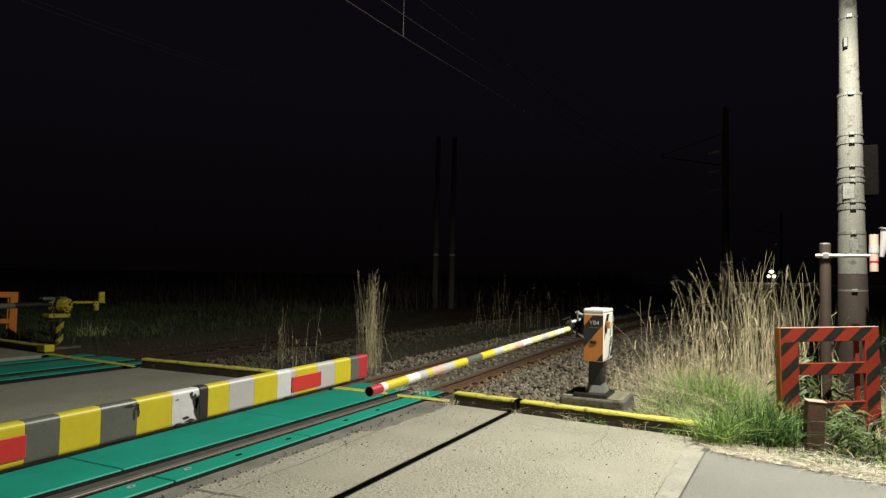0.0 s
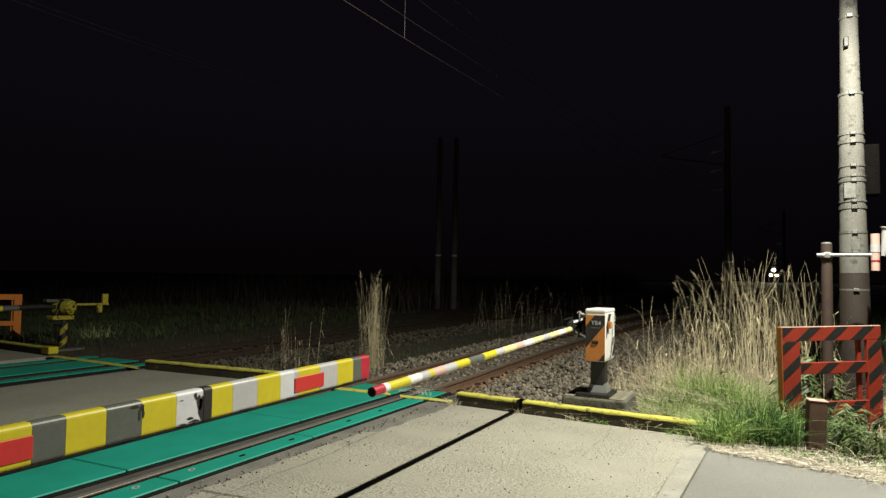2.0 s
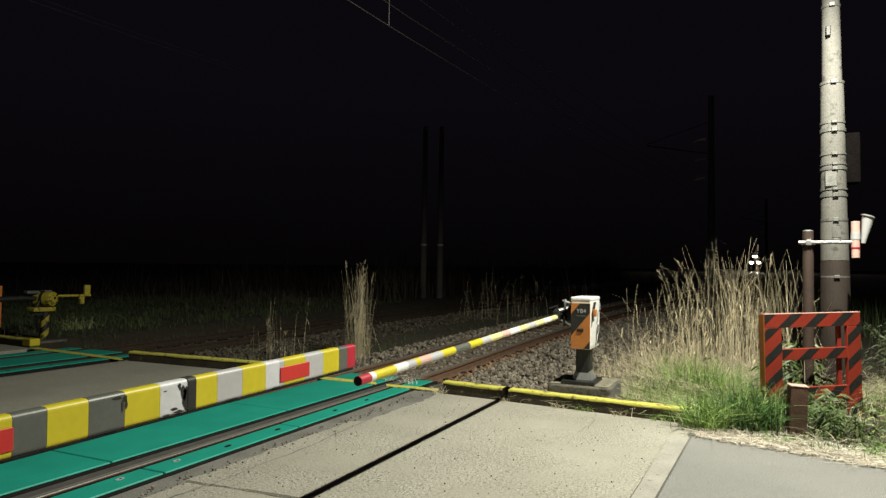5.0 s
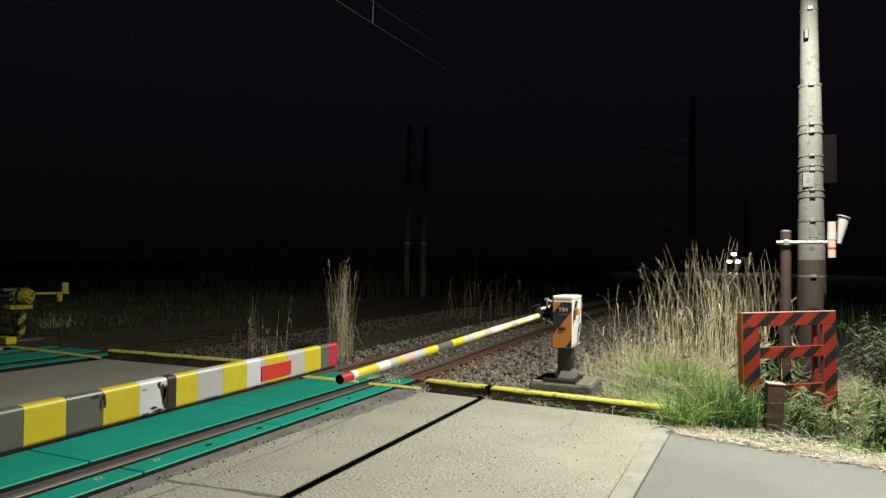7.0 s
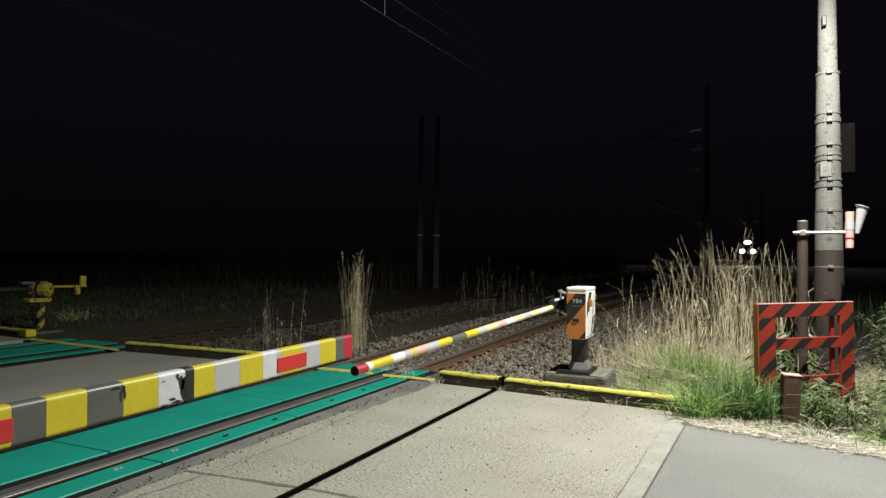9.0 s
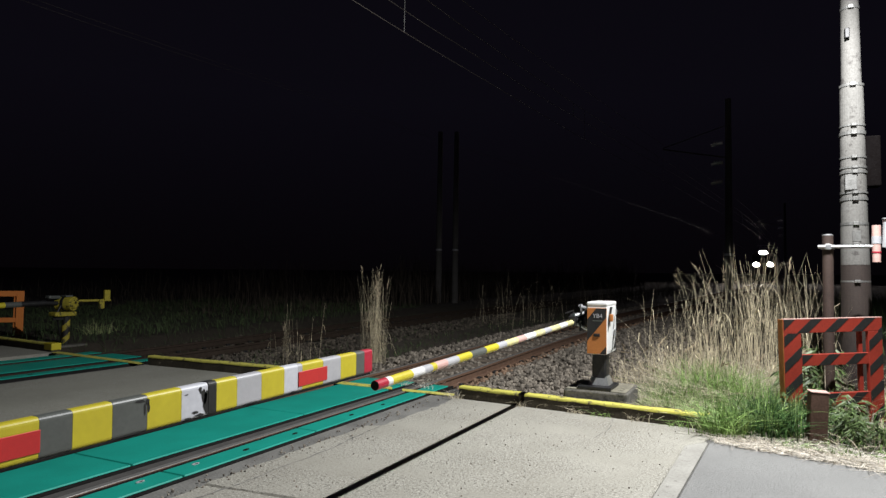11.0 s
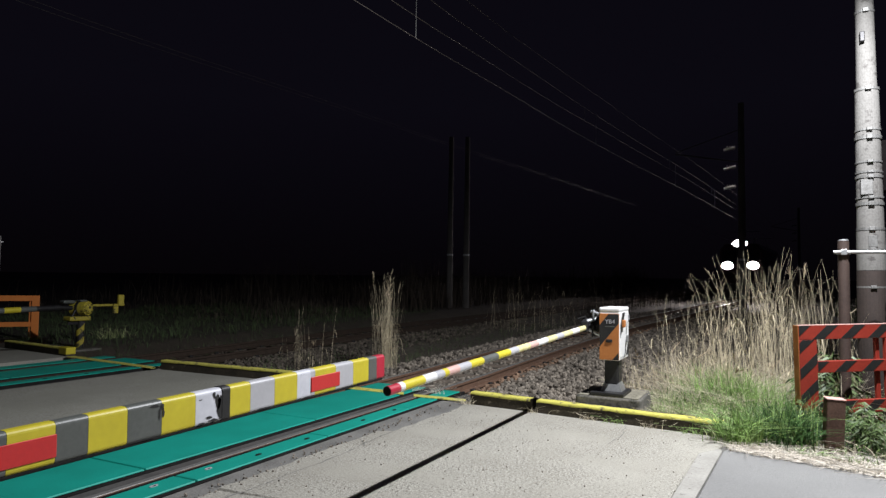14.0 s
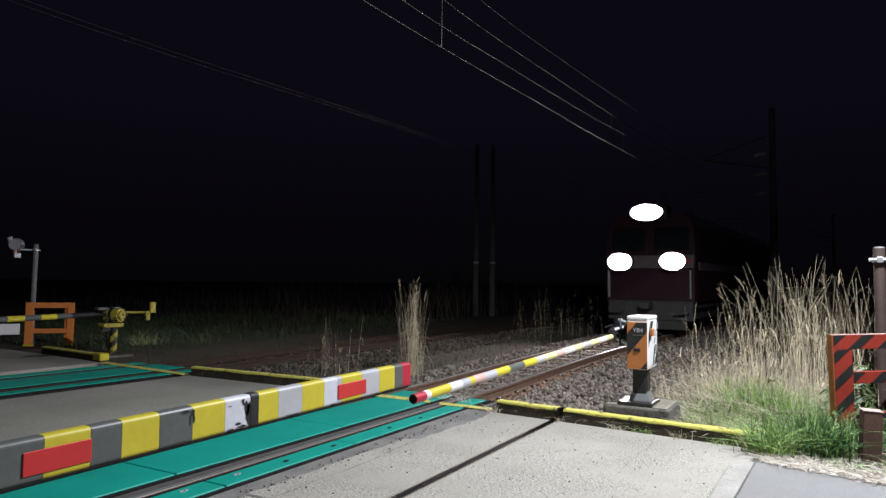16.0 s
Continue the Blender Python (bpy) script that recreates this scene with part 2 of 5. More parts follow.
# body and band colours darkened, since the headlights' glare swallows them
LOCO_RED = material("darkened_loco_paint", (0.035, 0.012, 0.02), (0.028, 0.010, 0.016), 0.4, scale=2, bump=0.03)
LOCO_WHITE = material("darkened_loco_band", (0.16, 0.13, 0.13), (0.12, 0.10, 0.10), 0.4, scale=2, bump=0.03)
LOCO_GREY = material("underframe_grey", (0.06, 0.06, 0.06), (0.10, 0.095, 0.09), 0.7, 0.2, scale=6)
WINDOW_GLASS = material("dark_window_glass", (0.01, 0.012, 0.015), (0.015, 0.017, 0.02), 0.06, scale=2, bump=0)
HEADLIGHT = material("headlight_lens", (0.9, 0.88, 0.82), (0.9, 0.88, 0.82), 0.2, scale=2, bump=0, emit=480.0)


# ---- building helpers ----
def part(name, bm, material, parent=None, label="", smooth=False):
    """Links a bmesh as one mesh object under a thing or a part."""
    me = bpy.data.meshes.new(name)
    bm.to_mesh(me)
    bm.free()
    for s in material if isinstance(material, (list, tuple)) else [material]:
        me.materials.append(s)
    if smooth:
        me.polygons.foreach_set("use_smooth", [True] * len(me.polygons))
    ob = new(name, me)
    ob.parent = parent
    return tagged(ob, label=label)


def solid(name, verts, faces, material, parent=None, smooth=False):
    me = bpy.data.meshes.new(name)
    me.from_pydata(verts, [], faces)
    me.materials.append(material)
    if smooth:
        me.polygons.foreach_set("use_smooth", [True] * len(me.polygons))
    ob = new(name, me)
    ob.parent = parent
    return ob


def thing(name, m, label, category, group="", kind=""):
    ob = new(name)
    ob.empty_display_size = 0.1
    ob.matrix_basis = m
    return tagged(ob, label, category, group, kind)


def block(x0, x1, y0, y1, z0, z1, bevel=0.008, bm=None, seg=2):
    out = bm or bmesh.new()
    made = bmesh.ops.create_cube(out, size=1, matrix=Matrix.Translation(((x0 + x1) / 2, (y0 + y1) / 2, (z0 + z1) / 2)) @ Matrix.Diagonal((x1 - x0, y1 - y0, z1 - z0, 1)))
    if bevel:
        edges = list({e for v in made["verts"] for e in v.link_edges})
        bmesh.ops.bevel(out, geom=edges, offset=bevel, segments=seg, affect="EDGES", profile=0.5)
    return out


def rod(a, b, r0, r1=None, seg=14, bm=None, caps=True):
    out = bm or bmesh.new()
    a, b = Vector(a), Vector(b)
    r1 = r0 if r1 is None else r1
    turn = (b - a).to_track_quat("Z", "Y").to_matrix().to_4x4()
    bmesh.ops.create_cone(out, cap_ends=caps, segments=seg, radius1=r0, radius2=r1, depth=(b - a).length, matrix=Matrix.Translation((a + b) / 2) @ turn)
    return out


def clip(poly, axis, limit, keep_below):
    out = []
    for i, p in enumerate(poly):
        q = poly[(i + 1) % len(poly)]
        pin, qin = (p[axis] <= limit) == keep_below, (q[axis] <= limit) == keep_below
        if pin:
            out.append(p)
        if pin != qin:
            f = (limit - p[axis]) / (q[axis] - p[axis])
            out.append(tuple(p[k] + f * (q[k] - p[k]) for k in (0, 1)))
    return out


def stripes(u0, u1, v0, v1, pitch, width, slope, place, thick=0.003, shift=0.0, bm=None):
    """Slanting bands cut to the rectangle u0..u1, v0..v1; place(u, v, lift) gives the point."""
    out = bm or bmesh.new()
    k = u0 - abs(slope) * (v1 - v0) - pitch + shift
    while k < u1 + abs(slope) * (v1 - v0) + pitch:
        dv = (v1 - v0) * slope
        poly = [(k, v0), (k + width, v0), (k + width + dv, v1), (k + dv, v1)]
        for axis, limit, below in ((0, u1, True), (0, u0, False)):
            poly = clip(poly, axis, limit, below) if len(poly) > 2 else poly
        if len(poly) > 2:
            top = [out.verts.new(place(u, v, thick)) for u, v in poly]
            low = [out.verts.new(place(u, v, 0)) for u, v in poly]
            try:
                out.faces.new(top)
                for i in range(len(top)):
                    j = (i + 1) % len(top)
                    out.faces.new((top[i], low[i], low[j], top[j]))
            except ValueError:
                pass
        k += pitch
    bmesh.ops.recalc_face_normals(out, faces=out.faces)
    return out


# ---- the lie of the land ----
TRACK_Y = np.arange(-60.0, 361.0, 1.0)
_bend = np.interp(TRACK_Y, [-60, 14, 20.5, 27.5, 35, 42, 56, 70, 84, 119, 245, 360], [-4.595, -4.595, -4.20, -3.46, -2.83, -2.32, -1.03, -0.1, 0.6, 2.4, 6.2, 9.5])
_win = np.hanning(13)
TRACK_X = np.convolve(np.pad(_bend, 6, mode="edge"), _win / _win.sum(), "valid")


def track_x(y):
    return float(np.interp(y, TRACK_Y, TRACK_X))


def grade(y):
    """The line climbs gently beyond the crossing."""
    return 0.0 if y < 9 else 0.017 * (y - 9) if y < 260 else 0.017 * 251


def smooth(a, b, v):
    s = min(1.0, max(0.0, (v - a) / (b - a)))
    return s * s * (3 - 2 * s)


def ground_z(x, y):
    z = grade(y)
    if y > 7.05 or y < -3.6:
        centre = track_x(y)
        dip = smooth(3.7, 2.7, x - centre) * smooth(-8.2, -7.5, x - centre)
        z -= 0.26 * dip + 0.03
        z += 0.05 * noise.noise((x * 0.7, y * 0.7, 0.0)) * (1 - dip)
    else:
        z -= 0.09
    return z


# ---- ground, road and crossing deck ----
def build_ground():
    xs = np.concatenate([[-900, -500, -250, -120, -70, -45, -30, -24, -20, -17], np.arange(-15, 6.01, 0.3), [7, 9, 12, 17, 25, 40, 70, 120, 250, 500, 900]])
    ys = np.concatenate([[-700, -400, -150, -60, -30, -15, -8, -5, -4, -3.7, -3.5], np.arange(-3, 6.9, 0.6), [7.0, 7.1], np.arange(7.3, 16, 0.3), np.arange(16, 30, 1), np.arange(30, 90, 4), np.arange(90, 280, 12), [300, 350, 450, 700, 1200, 2000]])
    verts = [(x, y, ground_z(x, min(y, 360)) if abs(x) < 800 else grade(y)) for y in ys for x in xs]
    w = len(xs)
    faces = [(j * w + i, j * w + i + 1, (j + 1) * w + i + 1, (j + 1) * w + i) for j in range(len(ys) - 1) for i in range(w - 1)]
    g = solid("ground", verts, faces, SOIL, smooth=True)
    tagged(g, "dark bare soil with rough grass beside the railway", "ground", kind="structure")


def slab(name, outline, material, label, top=0.0, thick=0.08, bevel=0.012, parent=None):
    bm = bmesh.new()
    low = [bm.verts.new((x, y, top - thick)) for x, y in outline]
    face = bm.faces.new(low)
    up = bmesh.ops.extrude_face_region(bm, geom=[face])
    bmesh.ops.translate(bm, verts=[v for v in up["geom"] if isinstance(v, bmesh.types.BMVert)], vec=(0, 0, thick))
    bmesh.ops.recalc_face_normals(bm, faces=bm.faces)
    if bevel:
        bmesh.ops.bevel(bm, geom=[e for e in bm.edges if all(v.co.z > top - 0.001 for v in e.verts)], offset=bevel, segments=1, affect="EDGES")
    return part(name, bm, material, parent, label)


def ragged(a, b, n, amp, seed):
    """A broken edge from a to b."""
    rnd = random.Random(seed)
    out = []
    for i in range(n + 1):
        f = i / n
        out.append((a[0] + (b[0] - a[0]) * f + rnd.uniform(-amp, amp) * (0 < i < n), a[1] + (b[1] - a[1]) * f + rnd.uniform(-amp, amp) * (0 < i < n)))
    return out


def build_road():
    road = thing("road", pose(0, 0, 0), "worn pale concrete and asphalt road over the level crossing", "road", kind="structure")
    # concrete apron before the near track, cast in two bays with a hairline between them
    slab("concrete_bay", ragged((-3.46, 3.36), (-3.44, 5.38), 22, 0.020, 2) + ragged((-3.30, 5.47), (-3.25, 6.75), 16, 0.022, 12) + [(-3.31, 7.13)] + [(-0.40, 6.90), (-0.42, 6.33), (-0.575, 6.06), (-0.70, 3.43)] + ragged((-2.43, 3.44), (-3.24, 3.37), 8, 0.012, 6), CONCRETE, "", parent=road)
    slab("concrete_bay", ragged((-3.46, -3.5), (-3.44, 3.34), 40, 0.022, 3) + ragged((-3.24, 3.355), (-2.43, 3.425), 8, 0.012, 5) + [(-0.705, 3.418), (-1.1, -3.5)], CONCRETE, "", parent=road)
    slab("mortar_strip", [(-3.66, -3.5), (-3.30, -3.5), (-3.28, 7.14), (-3.66, 7.24)], CONCRETE_EDGE, "", top=-0.012, parent=road)
    slab("concrete_border", [(-0.572, 6.07), (-0.425, 6.32), (-0.398, 6.27), (-0.508, 4.3), (-0.95, -3.5), (-1.09, -3.5), (-0.645, 4.3)], BORDER, "", top=0.004, bevel=0.004, parent=road)
    slab("asphalt", [(-0.945, -3.5), (-0.503, 4.3), (-0.393, 6.27), (-0.36, 6.40)] + ragged((-0.2, 6.36), (7.5, 4.3), 60, 0.03, 9) + [(7.5, -3.5)], ASPHALT, "", top=0.0, parent=road)
    slab("concrete_patch", [(-0.75, 5.9), (0.3, 5.7), (0.3, 6.95), (-0.75, 6.95)], CONCRETE_EDGE, "", top=-0.014, bevel=0, parent=road)
    # old cracks and the broken lip of an earlier pour
    for pts, w, sd in ((((-3.23, 3.41), (-3.24, 3.75), (-3.22, 4.4), (-3.27, 5.0), (-3.29, 5.5)), 0.007, 1), (((-3.24, 3.38), (-3.30, 2.9), (-3.22, 2.2)), 0.009, 2), (((-3.16, 4.75), (-3.30, 4.95), (-3.40, 5.02)), 0.006, 3), (((-1.35, 6.9), (-1.30, 6.4), (-1.36, 5.9)), 0.004, 4)):
        rnd = random.Random(sd)
        line = []
        for (ax, ay), (bx, by) in zip(pts, pts[1:]):
            for k in range(7):
                line.append((ax + (bx - ax) * k / 7 + rnd.uniform(-0.012, 0.012), ay + (by - ay) * k / 7 + rnd.uniform(-0.012, 0.012), rnd.uniform(0.3, 1.2) * w))
        bm = bmesh.new()
        edge = [(bm.verts.new((x - h, y, 0.0025)), bm.verts.new((x + h, y, 0.0025))) for x, y, h in line]
        for p, q in zip(edge, edge[1:]):
            bm.faces.new((p[0], p[1], q[1], q[0]))
        part("crack", bm, CONCRETE_EDGE, road)
    # concrete between the two tracks and beyond the far one
    slab("concrete_bay", [(-8.78, -3.5), (-5.62, -3.5), (-5.62, 7.3), (-8.78, 7.32)], CONCRETE_DARK, "", top=-0.004, parent=road)
    slab("concrete_bay", [(-26, -3.5), (-11.45, -3.5), (-11.45, 7.55), (-26, 8.6)], CONCRETE_DARK, "", top=-0.004, parent=road)


def build_deck(name, cx, label):
    """Green rubber panels, black joints and flangeways round the two rails of one track."""
    deck = thing(name, pose(cx, 0, 0), label, "crossing deck", "crossing decks", kind="structure")
    y0, y1 = -3.5, 7.92
    part("bedding", block(-1.1, 1.0, y0, y1 + 0.02, -0.20, -0.045, 0), DECK_RUBBER, deck)
    # pieces: x0, x1, panel length, first joint
    for x0, x1, step, first in ((-0.44, 0.336, 2.07, -2.79), (0.658, 0.888, 1.55, -2.79), (-1.0, -0.70, 1.55, -2.6)):
        a = y0
        cuts = [first + step * i for i in range(9)]
        cuts = [c for c in cuts if y0 + 0.2 < c < y1 - 0.2] + [y1 - (0.0 if x0 < 0 else 0.06)]
        for c in cuts:
            part("panel", block(x0, x1, a + 0.006, c - 0.006, -0.05, 0.003, 0.007, seg=1), GREEN, deck)
            a = c
    for x0, x1 in ((0.341, 0.386), (0.602, 0.653), (-0.47, -0.45), (-0.69, -0.66), (0.892, 0.93)):
        part("rubber_seal", block(x0, x1, y0, y1, -0.05, -0.004, 0.004, seg=1), BLACK_RUBBER, deck)
    part("flangeway", block(0.388, 0.50, y0, y1, -0.05, -0.016, 0.006, seg=1), DECK_RUBBER, deck)
    part("flangeway", block(-0.53, -0.475, y0, y1, -0.05, -0.03, 0.004, seg=1), DECK_RUBBER, deck)
    # oval lifting sockets, some with a pale rim
    for i, (x, y) in enumerate(((0.733, 3.17), (0.737, 3.66), (0.785, 4.15), (0.785, 4.78), (0.733, 1.62), (0.737, 2.11), (0.785, 5.70), (0.785, 6.33), (0.737, 7.2))):
        bm = rod((0, 0, 0.0035), (0, 0, 0.0065), 0.030, seg=18)
        sock = part("socket_rim", bm, LIGHT_GREY if i in (0, 1, 4) else BLACK_RUBBER, deck, "oval lifting socket")
        sock.matrix_basis = pose(x, y, 0, 0, 0, 8) @ Matrix.Diagonal((0.62, 1.25, 1, 1))
        part("socket_hole", rod((0.012, 0, 0.0066), (0.012, 0, 0.0074), 0.012, seg=14), BLACK_RUBBER, sock)
    return deck


def build_kerb(a, b, label, tall=0.14, deep=0.17):
    a, b = Vector((*a, 0)), Vector((*b, 0))
    n = (b - a).length
    ang = math.degrees(math.atan2(b.y - a.y, b.x - a.x))
    kerb = thing("kerb", pose(a.x, a.y, 0, 0, 0, ang), label, "kerb", "kerbs along the road edge", kind="structure")
    part("kerb_block", block(0, n, 0, deep, -0.30, tall, 0.018), KERB, kerb)
    bm = bmesh.new()
    rnd = random.Random(int(n * 977))
    cuts = [0.01]
    while cuts[-1] < n - 0.12:
        cuts.append(min(n - 0.01, cuts[-1] + rnd.uniform(0.06, 0.2)))
    rows = []
    for c in cuts:
        rows.append([bm.verts.new((c, y, z)) for y, z in ((-0.005, tall - 0.020 - rnd.uniform(0.0, 0.012)), (-0.005, tall - 0.014), (0.001, tall - 0.001), (0.016, tall + 0.005), (rnd.uniform(0.085, 0.12), tall + 0.005))])
    for p, q in zip(rows, rows[1:]):
        for i in range(4):
            bm.faces.new((p[i], q[i], q[i + 1], p[i + 1]))
    part("yellow_stripe", bm, YELLOW_ROAD, kerb)
    return kerb


KERB = material("dirty_kerb", (0.035, 0.03, 0.02), (0.09, 0.075, 0.05), 0.9, scale=7, fine=40, bump=0.9, spots=(0.24, 0.21, 0.15), spot_at=0.62, spot_scale=6)


def build_yellow_lines():
    for pts in (((-5.5, 7.24), (-4.21, 7.22), (-4.30, 7.385), (-5.5, 7.42)), ((-4.04, 7.185), (-3.33, 7.20), (-3.385, 7.345), (-4.12, 7.325)), ((-11.4, 7.40), (-8.85, 7.18), (-8.85, 7.34), (-11.4, 7.58))):
        line = slab("road_line", pts, YELLOW_ROAD, "worn yellow edge line painted across the crossing", top=0.009, thick=0.006, bevel=0)
        tagged(line, category="road line", group="yellow edge lines", kind="structure")


# ---- rails, sleepers and ballast ----
def sweep(profile, points, bm=None):
    out = bm or bmesh.new()
    rings = []
    for i, p in enumerate(points):
        q0, q1 = points[max(0, i - 1)], points[min(len(points) - 1, i + 1)]
        d = (Vector(q1) - Vector(q0)).normalized()
        side = Vector((d.y, -d.x, 0)).normalized()
        rings.append([out.verts.new(Vector(p) + side * u + Vector((0, 0, v))) for u, v in profile])
    for r0, r1 in zip(rings, rings[1:]):
        for i in range(len(profile)):
            j = (i + 1) % len(profile)
            out.faces.new((r0[i], r0[j], r1[j], r1[i]))
    bmesh.ops.recalc_face_normals(out, faces=out.faces)
    return out


RAIL_YS = list(np.arange(-40, 8, 4.0)) + list(np.arange(8, 60, 1.5)) + list(np.arange(60, 300, 6.0))


def build_rails(offset, group, seen):
    for side in (-1, 1):
        pts = [(track_x(y) + offset + side * 0.5665, y, grade(y)) for y in RAIL_YS]
        rail = thing("rail", pose(0, 0, 0), "rusty steel rail with a bright worn top, curving away", "rail", group)
        web = [(-0.032, -0.002), (0.032, -0.002), (0.032, -0.035), (0.010, -0.045), (0.010, -0.125), (0.062, -0.14), (0.062, -0.153), (-0.062, -0.153), (-0.062, -0.14), (-0.010, -0.125), (-0.010, -0.045), (-0.032, -0.035)]
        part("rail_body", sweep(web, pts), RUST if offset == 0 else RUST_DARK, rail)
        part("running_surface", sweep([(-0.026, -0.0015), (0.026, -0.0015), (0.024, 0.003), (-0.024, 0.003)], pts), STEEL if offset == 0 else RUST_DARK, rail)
    # sleepers with clips, one built and then set along the line
    first = None
    for y in np.arange(8.12, seen, 0.68):
        m = pose(track_x(y) + offset, y, grade(y), 1.0 if y > 10 else 0, 0, -math.degrees(math.atan((track_x(y + 1) - track_x(y - 1)) / 2)))
        if first is None:
            first = thing("sleeper", m, "brown weathered sleeper bedded in ballast under the rails", "sleeper", "sleepers " + group)
            part("beam", block(-1.0, 1.0, -0.11, 0.11, -0.30, -0.155, 0.012), SLEEPER, first)
            for s in (-1, 1):
                for k in (-0.085, 0.085):
                    part("rail_clip", block(s * 0.5665 + k - 0.03, s * 0.5665 + k + 0.03, -0.05, 0.05, -0.156, -0.115, 0.012, seg=1), DARK_METAL, first)
        else:
            copy_thing(first, m)


def stone_shapes(seed, n=7):
    rnd = np.random.RandomState(seed)
    out = []
    for _ in range(n):
        bm = bmesh.new()
        bmesh.ops.create_icosphere(bm, subdivisions=1, radius=1)
        v = np.array([w.co[:] for w in bm.verts])
        f = np.array([[w.index for w in p.verts] for p in bm.faces])
        bm.free()
        v *= 1 + rnd.uniform(-0.28, 0.28, (len(v), 1))
        v *= rnd.uniform(0.65, 1.15, 3)
        out.append((v, f))
    return out


def scatter(name, shapes, spots, material, label, category, seed):
    """Many loose pieces in one mesh: spots are (x, y, z, size)."""
    rnd = np.random.RandomState(seed)
    vs, fs, base = [], [], 0
    for x, y, z, s in spots:
        v, f = shapes[rnd.randint(len(shapes))]
        a, b = rnd.uniform(0, 6.283, 2)
        ca, sa, cb, sb = np.cos(a), np.sin(a), np.cos(b), np.sin(b)
        m = np.array([[ca, -sa, 0], [sa, ca, 0], [0, 0, 1]]) @ np.array([[1, 0, 0], [0, cb, -sb], [0, sb, cb]])
        vs.append(v @ m.T * s + (x, y, z))
        fs.append(f + base)
        base += len(v)
    ob = solid(name, np.concatenate(vs).tolist(), np.concatenate(fs).tolist(), material)
    return tagged(ob, label, category, kind="stuff")


def build_ballast():
    rnd = random.Random(4)
    for offset, n, far, label in ((0.0, 15000, 34, "grey-brown crushed stone ballast round the near track"), (-5.45, 5000, 22, "darkened grey ballast round the far track")):
        spots, rusty = [], []
        while len(spots) + len(rusty) < n:
            y = 7.25 + (far - 7.25) * rnd.random() ** 1.9
            u = rnd.uniform(-2.0, 3.25) if offset == 0 else rnd.uniform(-1.6, 2.2)
            if offset == 0 and u > 2.45 and 7.1 < y < 7.9 and u < 3.3:
                continue
            x = track_x(y) + offset + u
            if abs(abs(u) - 0.5665) < 0.075 or (y < 7.97 and -1.15 < u < 0.98):
                continue
            inside = abs(u) < 0.5
            shoulder = smooth(1.5, 3.3, u) * 0.10 + smooth(-1.4, -2.3, u) * 0.1
            z = grade(y) - (0.185 if inside else 0.155) - shoulder + rnd.uniform(-0.035, 0.02)
            size = rnd.uniform(0.022, 0.045) * (1 + 0.03 * max(0, y - 10))
            (rusty if abs(abs(u) - 0.62) < 0.16 + 0.1 * rnd.random() else spots).append((x, y, z, size))
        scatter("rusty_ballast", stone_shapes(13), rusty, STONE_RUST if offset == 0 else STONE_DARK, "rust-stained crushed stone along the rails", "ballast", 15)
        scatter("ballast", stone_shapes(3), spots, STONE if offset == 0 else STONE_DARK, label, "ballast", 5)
    # the bed below the loose stones, darkened so the gaps read as shade
    for offset in (0.0, -5.45):
        pts = [(track_x(y) + offset, y, grade(y)) for y in [7.2] + list(np.arange(8, 60, 2.0)) + list(np.arange(60, 300, 8.0))]
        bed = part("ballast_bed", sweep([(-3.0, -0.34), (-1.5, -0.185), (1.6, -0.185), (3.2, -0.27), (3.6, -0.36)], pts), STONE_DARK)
        tagged(bed, "packed grey stone bed under the track", "ballast", kind="structure")
        if offset == 0:
            near_bed = bed
    # the stones nearest the road, each by itself
    meshes = []
    for v, f in stone_shapes(17, 6):
        me = bpy.data.meshes.new("stone")
        me.from_pydata(v.tolist(), [], f.tolist())
        me.materials.append(STONE)
        meshes.append(me)
    for i in range(280):
        y = 7.35 + 1.5 * rnd.random() ** 1.4
        x = rnd.uniform(-3.52, -2.0)
        st = new("stone", meshes[i % 6])
        st.parent = near_bed
        k = rnd.uniform(0.024, 0.05)
        st.matrix_basis = pose(x, y, -0.15 - 0.1 * smooth(1.5, 3.3, x + 4.55) + rnd.uniform(-0.01, 0.03), rnd.uniform(0, 360), rnd.uniform(0, 360), rnd.uniform(0, 360)) @ Matrix.Diagonal((k, k, k, 1))
    # loose chips on the apron beside the deck
    spots = [(-3.45 + rnd.gauss(0, 0.05), rnd.uniform(2.5, 7.0), 0.004, rnd.uniform(0.004, 0.012)) for _ in range(160)]
    spots += [(rnd.uniform(-3.3, -0.5), rnd.uniform(2.5, 7.0), 0.004, rnd.uniform(0.002, 0.007)) for _ in range(260)]
    scatter("loose_gravel", stone_shapes(8, 4), spots, STONE, "scattered small stones on the worn road surface", "gravel", 6)


# ---- barrier machines and arms ----
# dark mottled footing concrete; the near footing's top is lighter
PLINTH = material("dark_footing_concrete", (0.09, 0.085, 0.075), (0.19, 0.18, 0.155), 0.95, scale=4, fine=40, bump=0.7, spots=(0.05, 0.05, 0.04), spot_at=0.56)

MOSSY_TOP = material("mossy_top", (0.16, 0.15, 0.11), (0.29, 0.27, 0.21), 0.95, scale=6, fine=50, bump=0.7, spots=(0.09, 0.085, 0.055), spot_at=0.55, spot_scale=7)


def lettering(text, size, m, material, parent, name="lettering"):
    cu = bpy.data.curves.new(name, "FONT")
    cu.body, cu.size, cu.extrude, cu.align_x, cu.align_y = text, size, 0.001, "CENTER", "CENTER"
    tmp = bpy.data.objects.new(name, cu)
    me = bpy.data.meshes.new_from_object(tmp)
    bpy.data.objects.remove(tmp)
    me.materials.clear()
    me.materials.append(material)
    ob = new(name, me)
    ob.parent = parent
    ob.matrix_basis = m
    return ob


